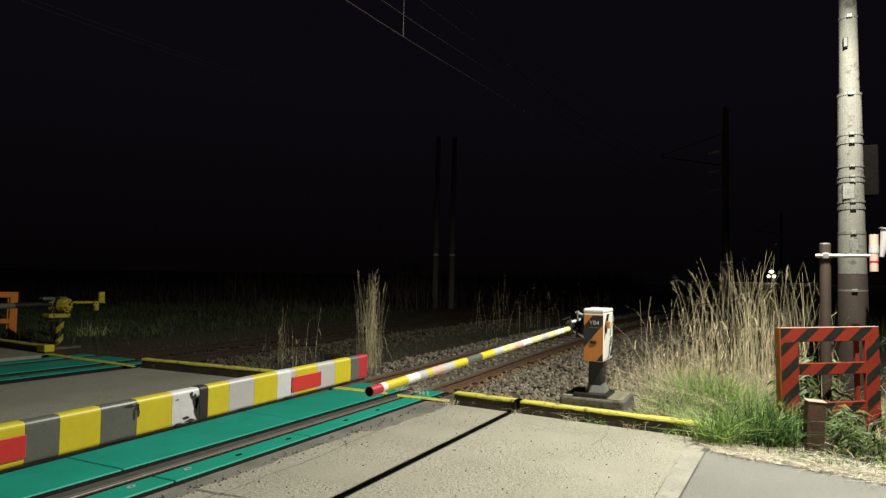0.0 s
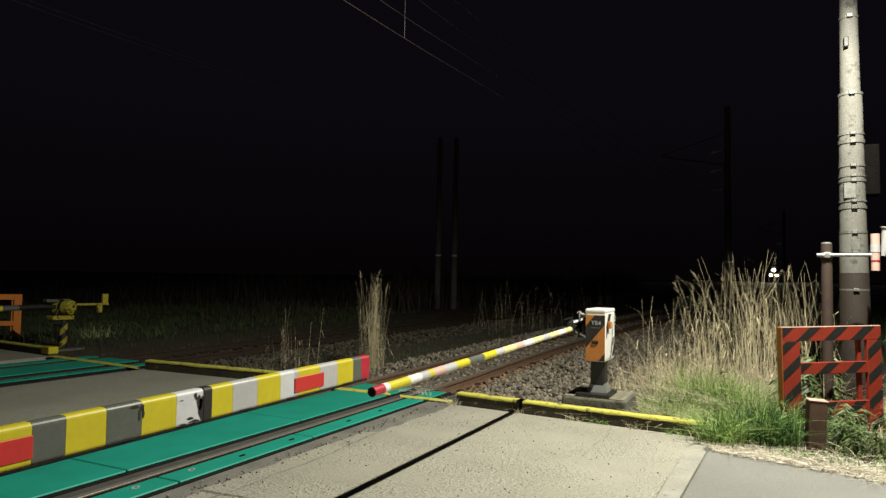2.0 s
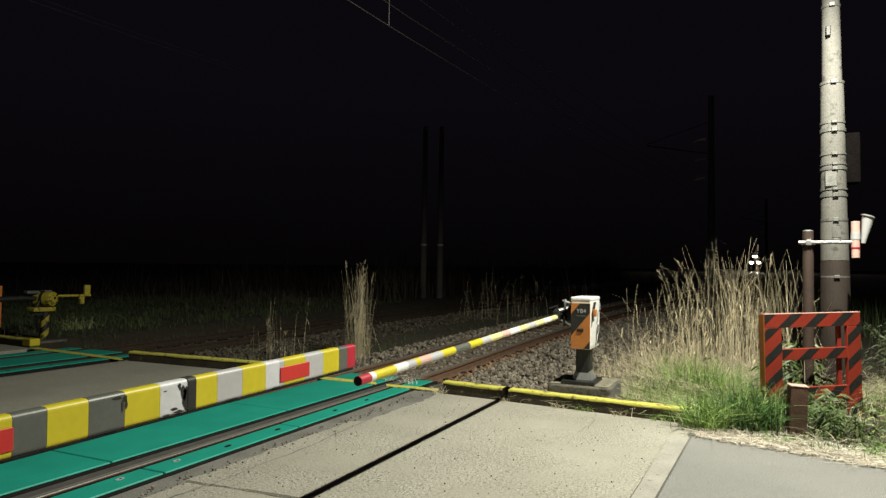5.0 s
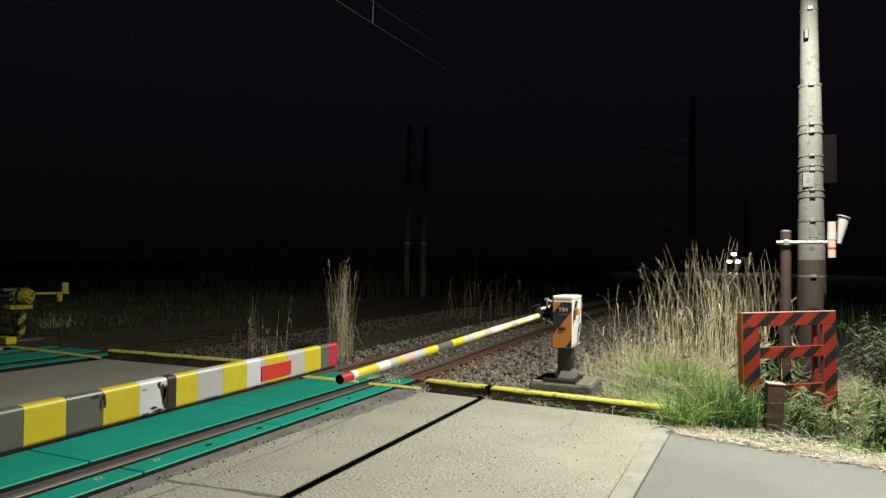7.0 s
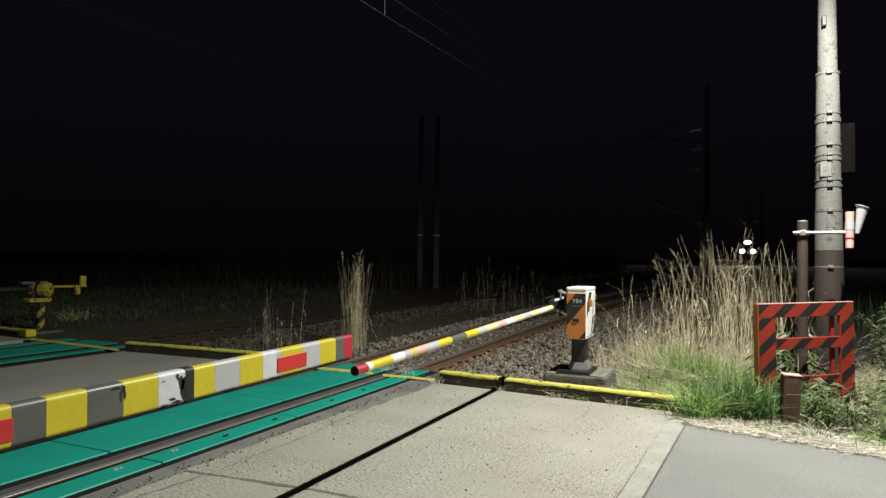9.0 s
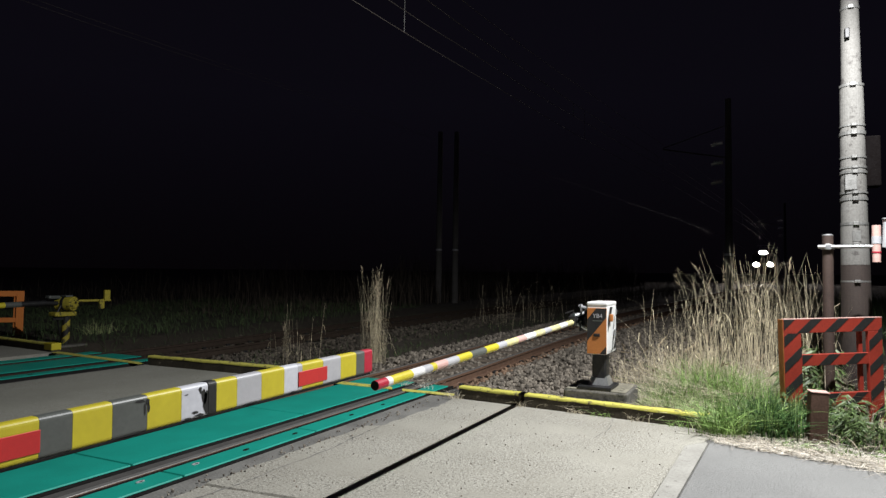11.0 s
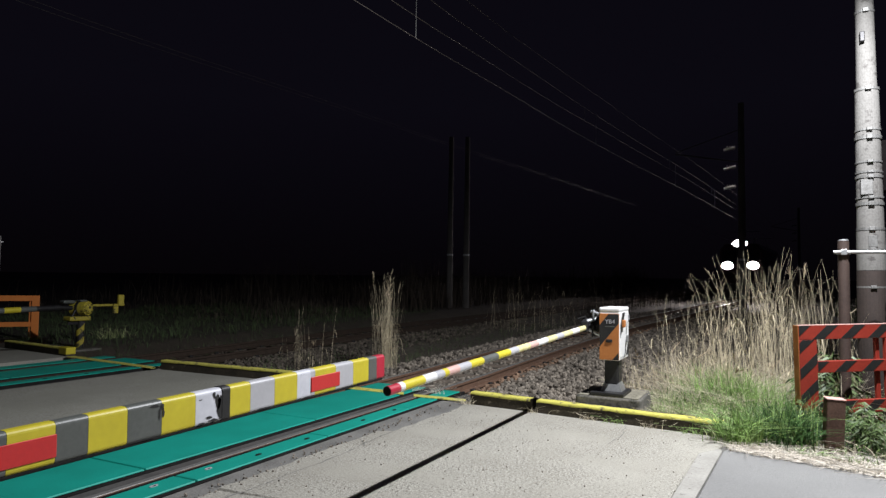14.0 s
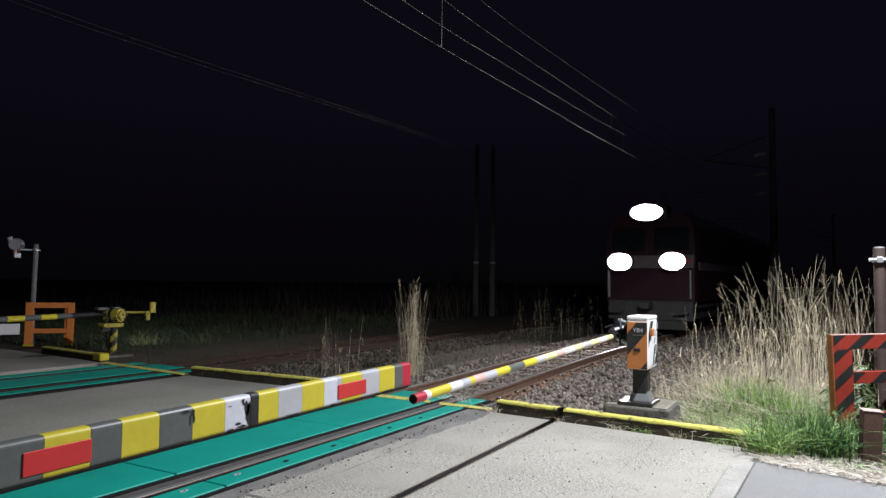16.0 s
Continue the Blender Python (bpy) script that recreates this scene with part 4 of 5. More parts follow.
def build_stake():
    s = thing("marker_stake", pose(0.485, 6.84, 0, 1, 2.5, 12), "short brown weathered wooden stake among weeds", "stake")
    part("stake_body", block(-0.076, 0.076, -0.06, 0.06, -0.1, 0.45, 0.01), WOOD, s)
    part("stake_top", block(-0.079, 0.079, -0.063, 0.063, 0.45, 0.462, 0.005), PINK, s, "pale top")


# ---- masts and wires ----
def wire_mesh(name, pts, r, label, group):
    w = part(name, sweep([(r * math.cos(a), r * math.sin(a)) for a in np.arange(5) * 1.2566], pts), WIRE)
    return tagged(w, label, "overhead wire", group)


NEAR_WIRES = (
    (0.0, 0.005, (-40, 6.06, 8.06, 12.4, 18.9, 300), (4.9, 4.91, 5.03, 5.21, 5.29, 5.3)),
    (0.0, 0.005, (-40, 6.91, 10.56, 18.6, 40, 300), (5.2, 5.26, 5.5, 5.79, 5.9, 5.9)),
    (0.0, 0.0055, (-40, 8.17, 13.6, 18.9, 40, 300), (5.68, 5.74, 6.01, 6.12, 6.25, 6.25)),
    (0.4, 0.004, (-40, 8.5, 13.5, 18.1, 40, 300), (5.7, 5.82, 6.16, 6.38, 6.6, 6.6)),
)
FAR_WIRES = (
    (0.0, 0.0024, (-40, 5.7, 10.0, 14.2, 40, 300), (5.5, 5.56, 5.78, 5.92, 6.0, 6.0)),
    (0.05, 0.0024, (-40, 5.7, 10.0, 14.2, 40, 300), (5.57, 5.63, 5.84, 5.97, 6.05, 6.05)),
)


def wire_point(spec, off, y):
    dx, _, ys, zs = spec
    z = sum(float(np.interp(y + k, ys, zs)) for k in (-1.5, -0.75, 0, 0.75, 1.5)) / 5
    return (track_x(y) + off + dx, y, grade(y) + z)


def build_wires():
    ys = list(np.arange(-40, 46, 1.25)) + list(np.arange(50, 300, 10.0))
    for off, specs in ((0.0, NEAR_WIRES), (-5.45, FAR_WIRES)):
        for spec in specs:
            wire_mesh("catenary_wire", [wire_point(spec, off, y) for y in ys], spec[1], "thin overhead line wire above the track", "overhead wires")
    # droppers from the messenger wires down to the contact wire
    for low, high, first, step in ((0, 2, 8.06 - 30, 10.0), (1, 2, 7.05 - 30, 10.0)):
        for y in np.arange(first, 60, step):
            h = part("wire_hanger", rod(wire_point(NEAR_WIRES[low], 0, y), wire_point(NEAR_WIRES[high], 0, y), 0.0045, seg=6), BAND)
            tagged(h, "thin steel dropper between the overhead wires", "wire hanger", "wire hangers")


def build_mast(x, y, label, to, tall=8.0, arm_z=5.6):
    z = ground_z(x, y)
    m = thing("catenary_mast", pose(x, y, z), label, "catenary mast", "catenary masts")
    part("mast_shaft", rod((0, 0, -0.2), (0, 0, tall), 0.15, 0.105, 16), MAST, m)
    part("reflector_band", rod((0, 0, 2.42), (0, 0, 2.50), 0.146, seg=16), LIGHT_GREY, m)
    if to:
        a = part("bracket", rod((0, 0, arm_z), (to, 0, arm_z + 0.5), 0.028, seg=8), MAST, m)
        part("brace", rod((0, 0, arm_z + 1.3), (to, 0, arm_z + 0.55), 0.018, seg=8), MAST, a)
        for k in range(3):
            ins = part("insulator", rod((math.copysign(0.2, to), 0, arm_z - 0.9 + 0.75 * k), (math.copysign(0.62, to), 0, arm_z - 0.98 + 0.75 * k), 0.055, seg=12), PORCELAIN, m, "white porcelain insulator")
            for s in range(4):
                u = math.copysign(0.25 + 0.09 * s, to)
                part("shed", rod((u, 0, arm_z - 0.91 + 0.75 * k), (u + 0.03, 0, arm_z - 0.915 + 0.75 * k), 0.09, seg=12), PORCELAIN, ins)
    return m


MAST = material("old_mast_concrete", (0.085, 0.08, 0.075), (0.14, 0.132, 0.125), 0.9, scale=3, bump=0.3)
POLE_DARK = material("grey_painted_post", (0.17, 0.165, 0.16), (0.24, 0.235, 0.225), 0.9, scale=3, bump=0.3)


# ---- plants ----
def blades(name, n, spot, height, width, material, label, category, seed, bend=0.5, group="", parent=None, segs=3):
    """Grass blades, bowed and tapered, in one mesh; spot(rnd) gives x, y, z and a height factor."""
    rnd = random.Random(seed)
    vs, fs = [], []
    for _ in range(n):
        x, y, z, k = spot(rnd)
        h, w = rnd.uniform(*height) * k, rnd.uniform(*width)
        a, b = rnd.uniform(0, 6.283), rnd.gauss(0, bend)
        lx, ly = math.cos(a) * b * h, math.sin(a) * b * h
        c = rnd.uniform(0, 3.1416)
        wx, wy = math.cos(c) * w, math.sin(c) * w
        base = len(vs)
        for s in range(segs + 1):
            f = s / segs
            t = (1 - f ** 1.6) * (1 if s < segs else 0)
            px, py, pz = x + lx * f * f, y + ly * f * f, z + h * (f - 0.35 * min(1, abs(b)) * f * f)
            vs.append((px - wx * t, py - wy * t, pz))
            vs.append((px + wx * t, py + wy * t, pz + 0.002))
        for s in range(segs):
            i = base + 2 * s
            fs.append((i, i + 1, i + 3, i + 2))
    ob = solid(name, vs, fs, material, parent)
    return tagged(ob, kind="stuff") if parent else tagged(ob, label, category, group, "stuff")


def reed_clump(x, y, n, spread, tall, seed, label, lean=0.15, arch=1.0):
    rnd = random.Random(seed)
    z0 = ground_z(x, y)
    clump = thing("reed_clump", pose(x, y, z0 - 0.03), label, "dry reeds", "clumps of dry reeds")
    sv, sf, lv, lf, pv, pf = [], [], [], [], [], []
    for _ in range(n):
        bx, by = rnd.gauss(0, spread), rnd.gauss(0, spread)
        h = tall * (0.35 + 0.7 * rnd.random() ** 0.8)
        a, b = rnd.uniform(0, 6.283), abs(rnd.gauss(0, lean)) + 0.02
        curl = arch * rnd.choice((0, 0.1, 0.3, 0.6, 1.0)) * rnd.uniform(0.4, 1.0)
        pts = []
        for s in range(7):
            f = s / 6
            out = b * h * f ** 1.5 + curl * max(0, f - 0.7) ** 1.2 * h
            pts.append((bx + math.cos(a) * out, by + math.sin(a) * out, h * (f - curl * 1.3 * max(0, f - 0.78))))
        r0 = rnd.uniform(0.0016, 0.0036)
        base = len(sv)
        for s, p in enumerate(pts):
            r = r0 * (1 - 0.7 * s / 6)
            for k in range(3):
                sv.append((p[0] + r * math.cos(2.094 * k), p[1] + r * math.sin(2.094 * k), p[2]))
        for s in range(6):
            for k in range(3):
                i, j = base + 3 * s + k, base + 3 * s + (k + 1) % 3
                sf.append((i, j, j + 3, i + 3))
        for _ in range(rnd.choice((0, 1, 1, 2))):
            s = rnd.uniform(0.1, 0.75)
            i = int(s * 6)
            p = [pts[i][q] + (pts[i + 1][q] - pts[i][q]) * (s * 6 - i) for q in range(3)]
            c, ln, up = rnd.uniform(0, 6.283), rnd.uniform(0.25, 0.65) * tall / 1.8, rnd.uniform(0.5, 1.4)
            w = rnd.uniform(0.003, 0.0065)
            base = len(lv)
            for q in range(5):
                f = q / 4
                o, zz = ln * f * 0.55, ln * (up * f - (up + 0.45) * f * f * rnd.uniform(0.8, 1.1))
                ww = w * (1 - f ** 2)
                lv.append((p[0] + math.cos(c) * o - math.sin(c) * ww, p[1] + math.sin(c) * o + math.cos(c) * ww, p[2] + zz))
                lv.append((p[0] + math.cos(c) * o + math.sin(c) * ww, p[1] + math.sin(c) * o - math.cos(c) * ww, p[2] + zz))
            for q in range(4):
                i = base + 2 * q
                lf.append((i, i + 1, i + 3, i + 2))
        if rnd.random() < 0.07:
            tip, low = Vector(pts[6]), Vector(pts[5])
            d = (tip - low).normalized()
            for _ in range(9):
                o = low + (tip - low) * rnd.uniform(0.2, 1.0)
                e = o + (d + Vector((rnd.gauss(0, 0.3), rnd.gauss(0, 0.3), rnd.gauss(0, 0.2)))) * rnd.uniform(0.05, 0.13)
                base = len(pv)
                sx, sy = rnd.gauss(0, 0.004), rnd.gauss(0, 0.004)
                pv += [tuple(o), (o.x / 2 + e.x / 2 + sx, o.y / 2 + e.y / 2 + sy, o.z / 2 + e.z / 2 + 0.003), tuple(e), (o.x / 2 + e.x / 2 - sx, o.y / 2 + e.y / 2 - sy, o.z / 2 + e.z / 2 - 0.003)]
                pf.append((base, base + 1, base + 2, base + 3))
    tagged(solid("reed_growth", sv, sf, REED, clump), kind="stuff")
    if lf:
        tagged(solid("foliage", lv, lf, REED, clump), kind="stuff")
    if pf:
        tagged(solid("plume_fluff", pv, pf, PLUME, clump), kind="stuff")
    return clump


def weed_plant(m, seed, tall, n, label, leaf=0.115, paint=None):
    """A leafy weed: bowed stems with many long pointed leaves."""
    rnd = random.Random(seed)
    w = thing("weed_plant", m, label, "weed", "leafy weeds by the fence")
    sv, sf, lv, lf = [], [], [], []
    for _ in range(n):
        a, b, h = rnd.uniform(0, 6.283), rnd.uniform(0.05, 0.7), tall * rnd.uniform(0.5, 1.1)
        pts = [(math.cos(a) * b * h * f ** 1.3, math.sin(a) * b * h * f ** 1.3, h * (f - 0.25 * b * f * f)) for f in (0, 0.25, 0.5, 0.75, 1.0)]
        base = len(sv)
        for i, p in enumerate(pts):
            r = 0.004 * (1 - 0.18 * i)
            for k in range(3):
                sv.append((p[0] + r * math.cos(2.094 * k), p[1] + r * math.sin(2.094 * k), p[2]))
        for s in range(4):
            for k in range(3):
                i, j = base + 3 * s + k, base + 3 * s + (k + 1) % 3
                sf.append((i, j, j + 3, i + 3))
        for _ in range(int(19 * tall / 0.5)):
            f = rnd.uniform(0.1, 1.0)
            i = min(3, int(f * 4))
            p = [pts[i][q] + (pts[i + 1][q] - pts[i][q]) * (f * 4 - i) for q in range(3)]
            c, ln = rnd.uniform(0, 6.283), leaf * rnd.uniform(0.7, 1.8)
            up = rnd.uniform(-0.5, 0.8)
            wd = ln * rnd.uniform(0.04, 0.08)
            dx, dy = math.cos(c), math.sin(c)
            base = len(lv)
            lv += [tuple(p), (p[0] + dx * ln * 0.45 - dy * wd, p[1] + dy * ln * 0.45 + dx * wd, p[2] + up * ln * 0.5 - 0.006), (p[0] + dx * ln, p[1] + dy * ln, p[2] + up * ln * 0.55 - 0.35 * ln), (p[0] + dx * ln * 0.45 + dy * wd, p[1] + dy * ln * 0.45 - dx * wd, p[2] + up * ln * 0.5 - 0.006), (p[0] + dx * ln * 0.5, p[1] + dy * ln * 0.5, p[2] + up * ln * 0.5 + 0.004)]
            lf += [(base, base + 1, base + 4), (base + 1, base + 2, base + 4), (base + 2, base + 3, base + 4), (base + 3, base, base + 4)]
    tagged(solid("reed_growth", sv, sf, STEM, w), kind="stuff")
    tagged(solid("foliage", lv, lf, paint or LEAF, w), kind="stuff")
    return w


def build_plants():
    rnd = random.Random(21)
    # dry reeds behind the machine and the fence
    for i in range(17):
        x = -1.05 + 1.75 * (i % 9) / 8 + rnd.uniform(-0.15, 0.15)
        y = 9.3 + 0.9 * (i // 9) + rnd.uniform(-0.3, 0.4)
        reed_clump(x, y, 13 if x < -0.3 else 24, 0.2, (1.5 + 0.5 * smooth(-1.1, -0.2, x)) * (0.92 if x > -0.05 else 1.0), 100 + i, "tall dry straw-coloured reeds beside the track")
    for i in range(8):
        reed_clump(-1.35 + 0.27 * i, 8.7 + rnd.uniform(-0.2, 0.4), 20, 0.2, 0.8, 140 + i, "short dry straw-coloured reeds in green grass")
    for i in range(6):
        reed_clump(-1.62 + 0.22 * i, 8.5 + rnd.uniform(-0.15, 0.25), 42, 0.16, 0.78 + 0.05 * i, 170 + i, "low dense dry stalks behind the barrier machine", 0.2)
    reed_clump(-6.45, 10.4, 95, 0.085, 1.9, 151, "upright tuft of dry reeds between the tracks", 0.07, 0.25)
    reed_clump(-7.75, 9.6, 12, 0.24, 1.25, 152, "sparse thin dry stalks between the tracks", 0.04, 0.15)
    reed_clump(-8.5, 10.4, 8, 0.2, 1.15, 153, "sparse thin dry stalks between the tracks", 0.04, 0.15)
    reed_clump(-7.3, 19.5, 24, 0.5, 1.9, 154, "dim stand of dry reeds between the tracks")
    reed_clump(-6.6, 21.5, 20, 0.4, 1.8, 155, "dim stand of dry reeds between the tracks")
    reed_clump(-6.2, 27.0, 22, 0.5, 1.8, 156, "dim stand of dry reeds between the tracks")
    for i in range(7):
        reed_clump(0.1 + 0.3 * i, 11.5 + 3.2 * i, 30, 0.5, 1.45, 160 + i, "dry reeds on the bank beside the track")

    # green and dry grass on the verge, in patches
    def verge_at(lo, hi, offset):
        def spot(r):
            for _ in range(30):
                x = r.uniform(-1.2, 2.6)
                front = 7.02 if x < -0.42 else 6.72 - 0.25 * (x - 0.1)
                y = front + (9.7 - front) * r.random() ** 1.25
                q = 0.5 + 0.9 * noise.noise((x * 1.9 + offset, y * 1.9, 3.0))
                if x > 0.30 and y < 8.3 and r.random() < 0.88:
                    continue
                if lo < q + r.uniform(-0.12, 0.12) < hi:
                    break
            k = (0.45 + 0.65 * smooth(6.9, 8.2, y)) * (0.6 + 0.8 * q)
            return x, y, ground_z(x, y) if y > 7.06 else -0.02, max(0.3, k)
        return spot

    blades("verge_grass", 4600, verge_at(0.42, 2, 0.0), (0.10, 0.32), (0.004, 0.009), GRASS, "lush green grass in patches on the verge under the lamp", "grass", 31, 0.8)
    blades("pale_verge_grass", 4200, verge_at(-2, 2, 2.0), (0.10, 0.34), (0.003, 0.007), GRASS_PALE, "short pale green grass on the verge", "grass", 30, 0.9)
    blades("deep_verge_grass", 3000, verge_at(-2, 0.55, 5.0), (0.12, 0.36), (0.003, 0.007), GRASS_DEEP, "dark green grass low on the verge", "grass", 39, 0.8)
    blades("dry_verge_grass", 8500, verge_at(-2, 2, 9.0), (0.10, 0.46), (0.0018, 0.0045), GRASS_DRY, "dry straw mixed into the green verge", "dry grass", 32, 1.0)

    def reed_foot(r):
        x = r.uniform(-1.25, 0.9)
        y = 8.3 + 1.1 * r.random()
        return x, y, ground_z(x, y), 1

    blades("reed_foot_straw", 1700, reed_foot, (0.15, 0.75), (0.002, 0.005), GRASS_DRY, "matted pale straw at the foot of the reeds", "dry grass", 40, 0.45)
    # tufts: place, blades, height, half width of a blade, spread, paint
    for cx, cy, n, h, w, spread, mt, lean, sd in (
        (-0.27, 6.66, 420, 0.46, 0.006, 0.10, GRASS, 0.75, 33), (-0.36, 6.80, 160, 0.36, 0.005, 0.10, GRASS_PALE, 0.7, 34),
        (0.05, 6.90, 260, 0.46, 0.007, 0.14, GRASS_DEEP, 0.7, 35), (0.13, 6.80, 320, 0.48, 0.0085, 0.12, GRASS_DEEP, 0.6, 36),
        (0.10, 6.86, 150, 0.52, 0.008, 0.13, GRASS, 0.7, 37), (0.30, 7.25, 200, 0.52, 0.008, 0.15, GRASS_DEEP, 0.6, 45),
        (-0.55, 8.35, 520, 0.66, 0.006, 0.20, GRASS, 0.5, 46), (-0.25, 8.15, 380, 0.60, 0.006, 0.18, GRASS, 0.55, 47),
        (-0.75, 7.35, 200, 0.32, 0.005, 0.14, GRASS_PALE, 0.7, 48), (0.0, 7.6, 300, 0.46, 0.006, 0.18, GRASS, 0.6, 49),
        (0.28, 6.42, 70, 0.14, 0.007, 0.08, GRASS, 0.9, 50), (0.62, 6.33, 60, 0.12, 0.007, 0.07, GRASS, 0.9, 51), (1.05, 6.25, 120, 0.20, 0.006, 0.12, GRASS, 0.9, 52)):
        tuft = thing("grass_tuft", pose(cx, cy, -0.02), "green grass tuft at the road edge" if mt is not GRASS_DEEP else "dark green long-bladed grass tuft beside the stake", "grass tuft", "tufts at the road edge")
        blades("grass_blade_mass", n, lambda r: (r.gauss(0, spread), r.gauss(0, spread * 0.8), 0, 1), (0.4 * h, h), (0.6 * w, w), mt, "", "", sd, lean, parent=tuft, segs=5)

    # wisps in the joints of the kerbs and on the deck's end
    for i, (cx, cy, mt, n) in enumerate(((-3.28, 7.08, GRASS_DRY, 50), (-2.40, 7.0, GRASS_DRY, 26), (-1.75, 6.93, GRASS_DRY, 30), (-1.1, 6.86, GRASS_DRY, 24), (-1.45, 6.9, GRASS, 20), (-0.7, 6.82, GRASS, 40), (-3.9, 7.55, STRAW, 40), (-4.25, 7.6, STRAW, 30))):
        wisp = thing("grass_wisp", pose(cx, cy, 0.0), "thin wisp of dry grass in a kerb joint", "grass wisp", "wisps along the kerbs")
        blades("grass_blade_mass", n, lambda r: (r.gauss(0, 0.06), r.gauss(0, 0.02), 0, 1), (0.03, 0.14), (0.0015, 0.003), mt, "", "", 70 + i, 1.2, parent=wisp)

    # straw litter along the asphalt
    def litter(r):
        x = r.uniform(-0.35, 2.8)
        return x, 6.32 - 0.265 * (x + 0.2) + abs(r.gauss(0.0, 0.27)) - 0.08 + 0.06 * noise.noise((x * 3, 0.0, 5.0)), 0.004, 1

    blades("straw_litter", 6500, litter, (0.015, 0.05), (0.002, 0.006), STRAW, "pale straw litter along the asphalt edge", "straw", 38, 2.2)
    blades("long_straw_litter", 2600, litter, (0.03, 0.085), (0.0015, 0.004), STRAW, "long pale straws lying along the asphalt edge", "straw", 29, 3.2, segs=4)
    # leafy weeds round the fence and stake: thin ones before the frame, dense ones beyond its far post
    lab = "leafy dark green weeds crowding the striped fence"
    kinds = [weed_plant(pose(0.74, 7.05, -0.02), 51, 0.34, 7, lab), weed_plant(pose(0.80, 7.15, -0.02, 0, 0, 40), 52, 0.42, 7, lab), weed_plant(pose(1.50, 7.0, -0.02, 0, 0, 80), 53, 0.56, 9, "dark leafy weeds beside the striped fence")]
    low = ((0.80, 6.82), (0.95, 6.66), (0.30, 7.30), (0.48, 7.35), (0.70, 7.40), (0.15, 7.25), (1.22, 6.45))
    dense = [(rnd.uniform(1.30, 2.7), rnd.uniform(6.25, 7.9)) for _ in range(12)] + [(1.45, 7.6), (1.42, 6.4), (1.62, 6.15), (1.9, 6.05)]
    behind = [(rnd.uniform(0.35, 1.15), rnd.uniform(8.35, 8.8)) for _ in range(4)]
    for spots, which, size in ((low, 0, 1.0), (dense, 2, 0.95), (behind, 1, 1.9)):
        for i, (x, y) in enumerate(spots):
            k = size * rnd.uniform(0.8, 1.15)
            copy_thing(kinds[which if i % 3 else (which + 1) % 2 if which < 2 else 2], pose(x, y, -0.02, rnd.uniform(-6, 6), rnd.uniform(-6, 6), rnd.uniform(0, 360)) @ Matrix.Diagonal((k * 0.9, k * 0.9, k, 1)))
    big = weed_plant(pose(1.9, 9.6, -0.02), 61, 1.0, 17, "tall dark leafy bush behind the fence", 0.09, LEAF_SHADED)
    for x, y in ((2.4, 9.2), (2.8, 9.9), (2.2, 10.3), (3.2, 9.0), (1.75, 8.7)):
        copy_thing(big, pose(x, y, -0.02, 0, 0, rnd.uniform(0, 360)))

    # rough dim grass beyond the tracks and between them
    def rough(r):
        x = r.uniform(-24, -12.3)
        y = r.uniform(8.4 - 0.07 * (x + 12), 24)
        return x, y, ground_z(x, y), max(0.25, 1 + 1.6 * noise.noise((x * 0.8, y * 0.8, 7.0)))

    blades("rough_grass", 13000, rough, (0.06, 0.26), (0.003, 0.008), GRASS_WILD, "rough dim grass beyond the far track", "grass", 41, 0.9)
    pale = thing("grass_tuft", pose(-14.2, 10.3, -0.05), "pale green grass tuft beyond the far machine", "grass tuft", "tufts at the road edge")
    blades("grass_blade_mass", 90, lambda r: (r.gauss(0, 0.16), r.gauss(0, 0.16), 0, 1), (0.2, 0.45), (0.004, 0.008), GRASS_PALE, "", "", 28, 0.7, parent=pale)

    def between(r):
        y = 7.6 + 24 * r.random() ** 1.5
        x = track_x(y) + r.uniform(-7.6, -2.0)
        return x, y, ground_z(x, y) + 0.06, 0.4 + 0.6 * r.random()

    blades("weeds_between_tracks", 7000, between, (0.05, 0.24), (0.003, 0.008), GRASS_WILD, "sparse weeds in the ballast between the tracks", "weeds", 42, 0.8)
    blades("dead_weeds_between_tracks", 5000, between, (0.04, 0.20), (0.003, 0.008), THICKET, "brown dead weeds between the tracks", "weeds", 27, 1.2)

    # scrub added to hide the horizon beyond the far track; dead reeds along the bank
    def thicket(r):
        y = 15 + 50 * r.random() ** 0.8
        x = track_x(y) - r.uniform(9.0, 9.0 + 26 * r.random() + 4)
        q = 0.55 + 0.9 * noise.noise((x * 0.22, y * 0.22, 2.0))
        return x, y, ground_z(x, y), max(0.15, q) * smooth(12, 30, y)

    blades("added_scrub", 14000, thicket, (0.8, 3.0), (0.008, 0.024), THICKET, "dim brown scrub added beyond the tracks to hide the horizon", "scrub", 26, 0.28)

    def bank_reeds(r):
        y = 24 + 46 * r.random()
        x = track_x(y) + r.choice((-1, 1)) * r.uniform(2.9, 4.4) - (2.6 if r.random() < 0.35 else 0)
        return x, y, ground_z(x, y), max(0.2, 0.6 + 0.9 * noise.noise((x * 0.4, y * 0.3, 8.0)))

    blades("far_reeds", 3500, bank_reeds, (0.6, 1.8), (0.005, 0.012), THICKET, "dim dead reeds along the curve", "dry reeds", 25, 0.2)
    tuft = thing("grass_tuft", pose(-6.9, 7.75, -0.25), "small green tuft behind the far kerb", "grass tuft", "tufts at the road edge")
    blades("grass_blade_mass", 120, lambda r: (r.gauss(0, 0.16), r.gauss(0, 0.1), 0, 1), (0.2, 0.45), (0.005, 0.01), GRASS, "", "", 43, 0.4, parent=tuft)

    def bank(r):
        x = r.uniform(2.2, 14)
        y = r.uniform(9, 40)
        return x, y, ground_z(x, y), 1

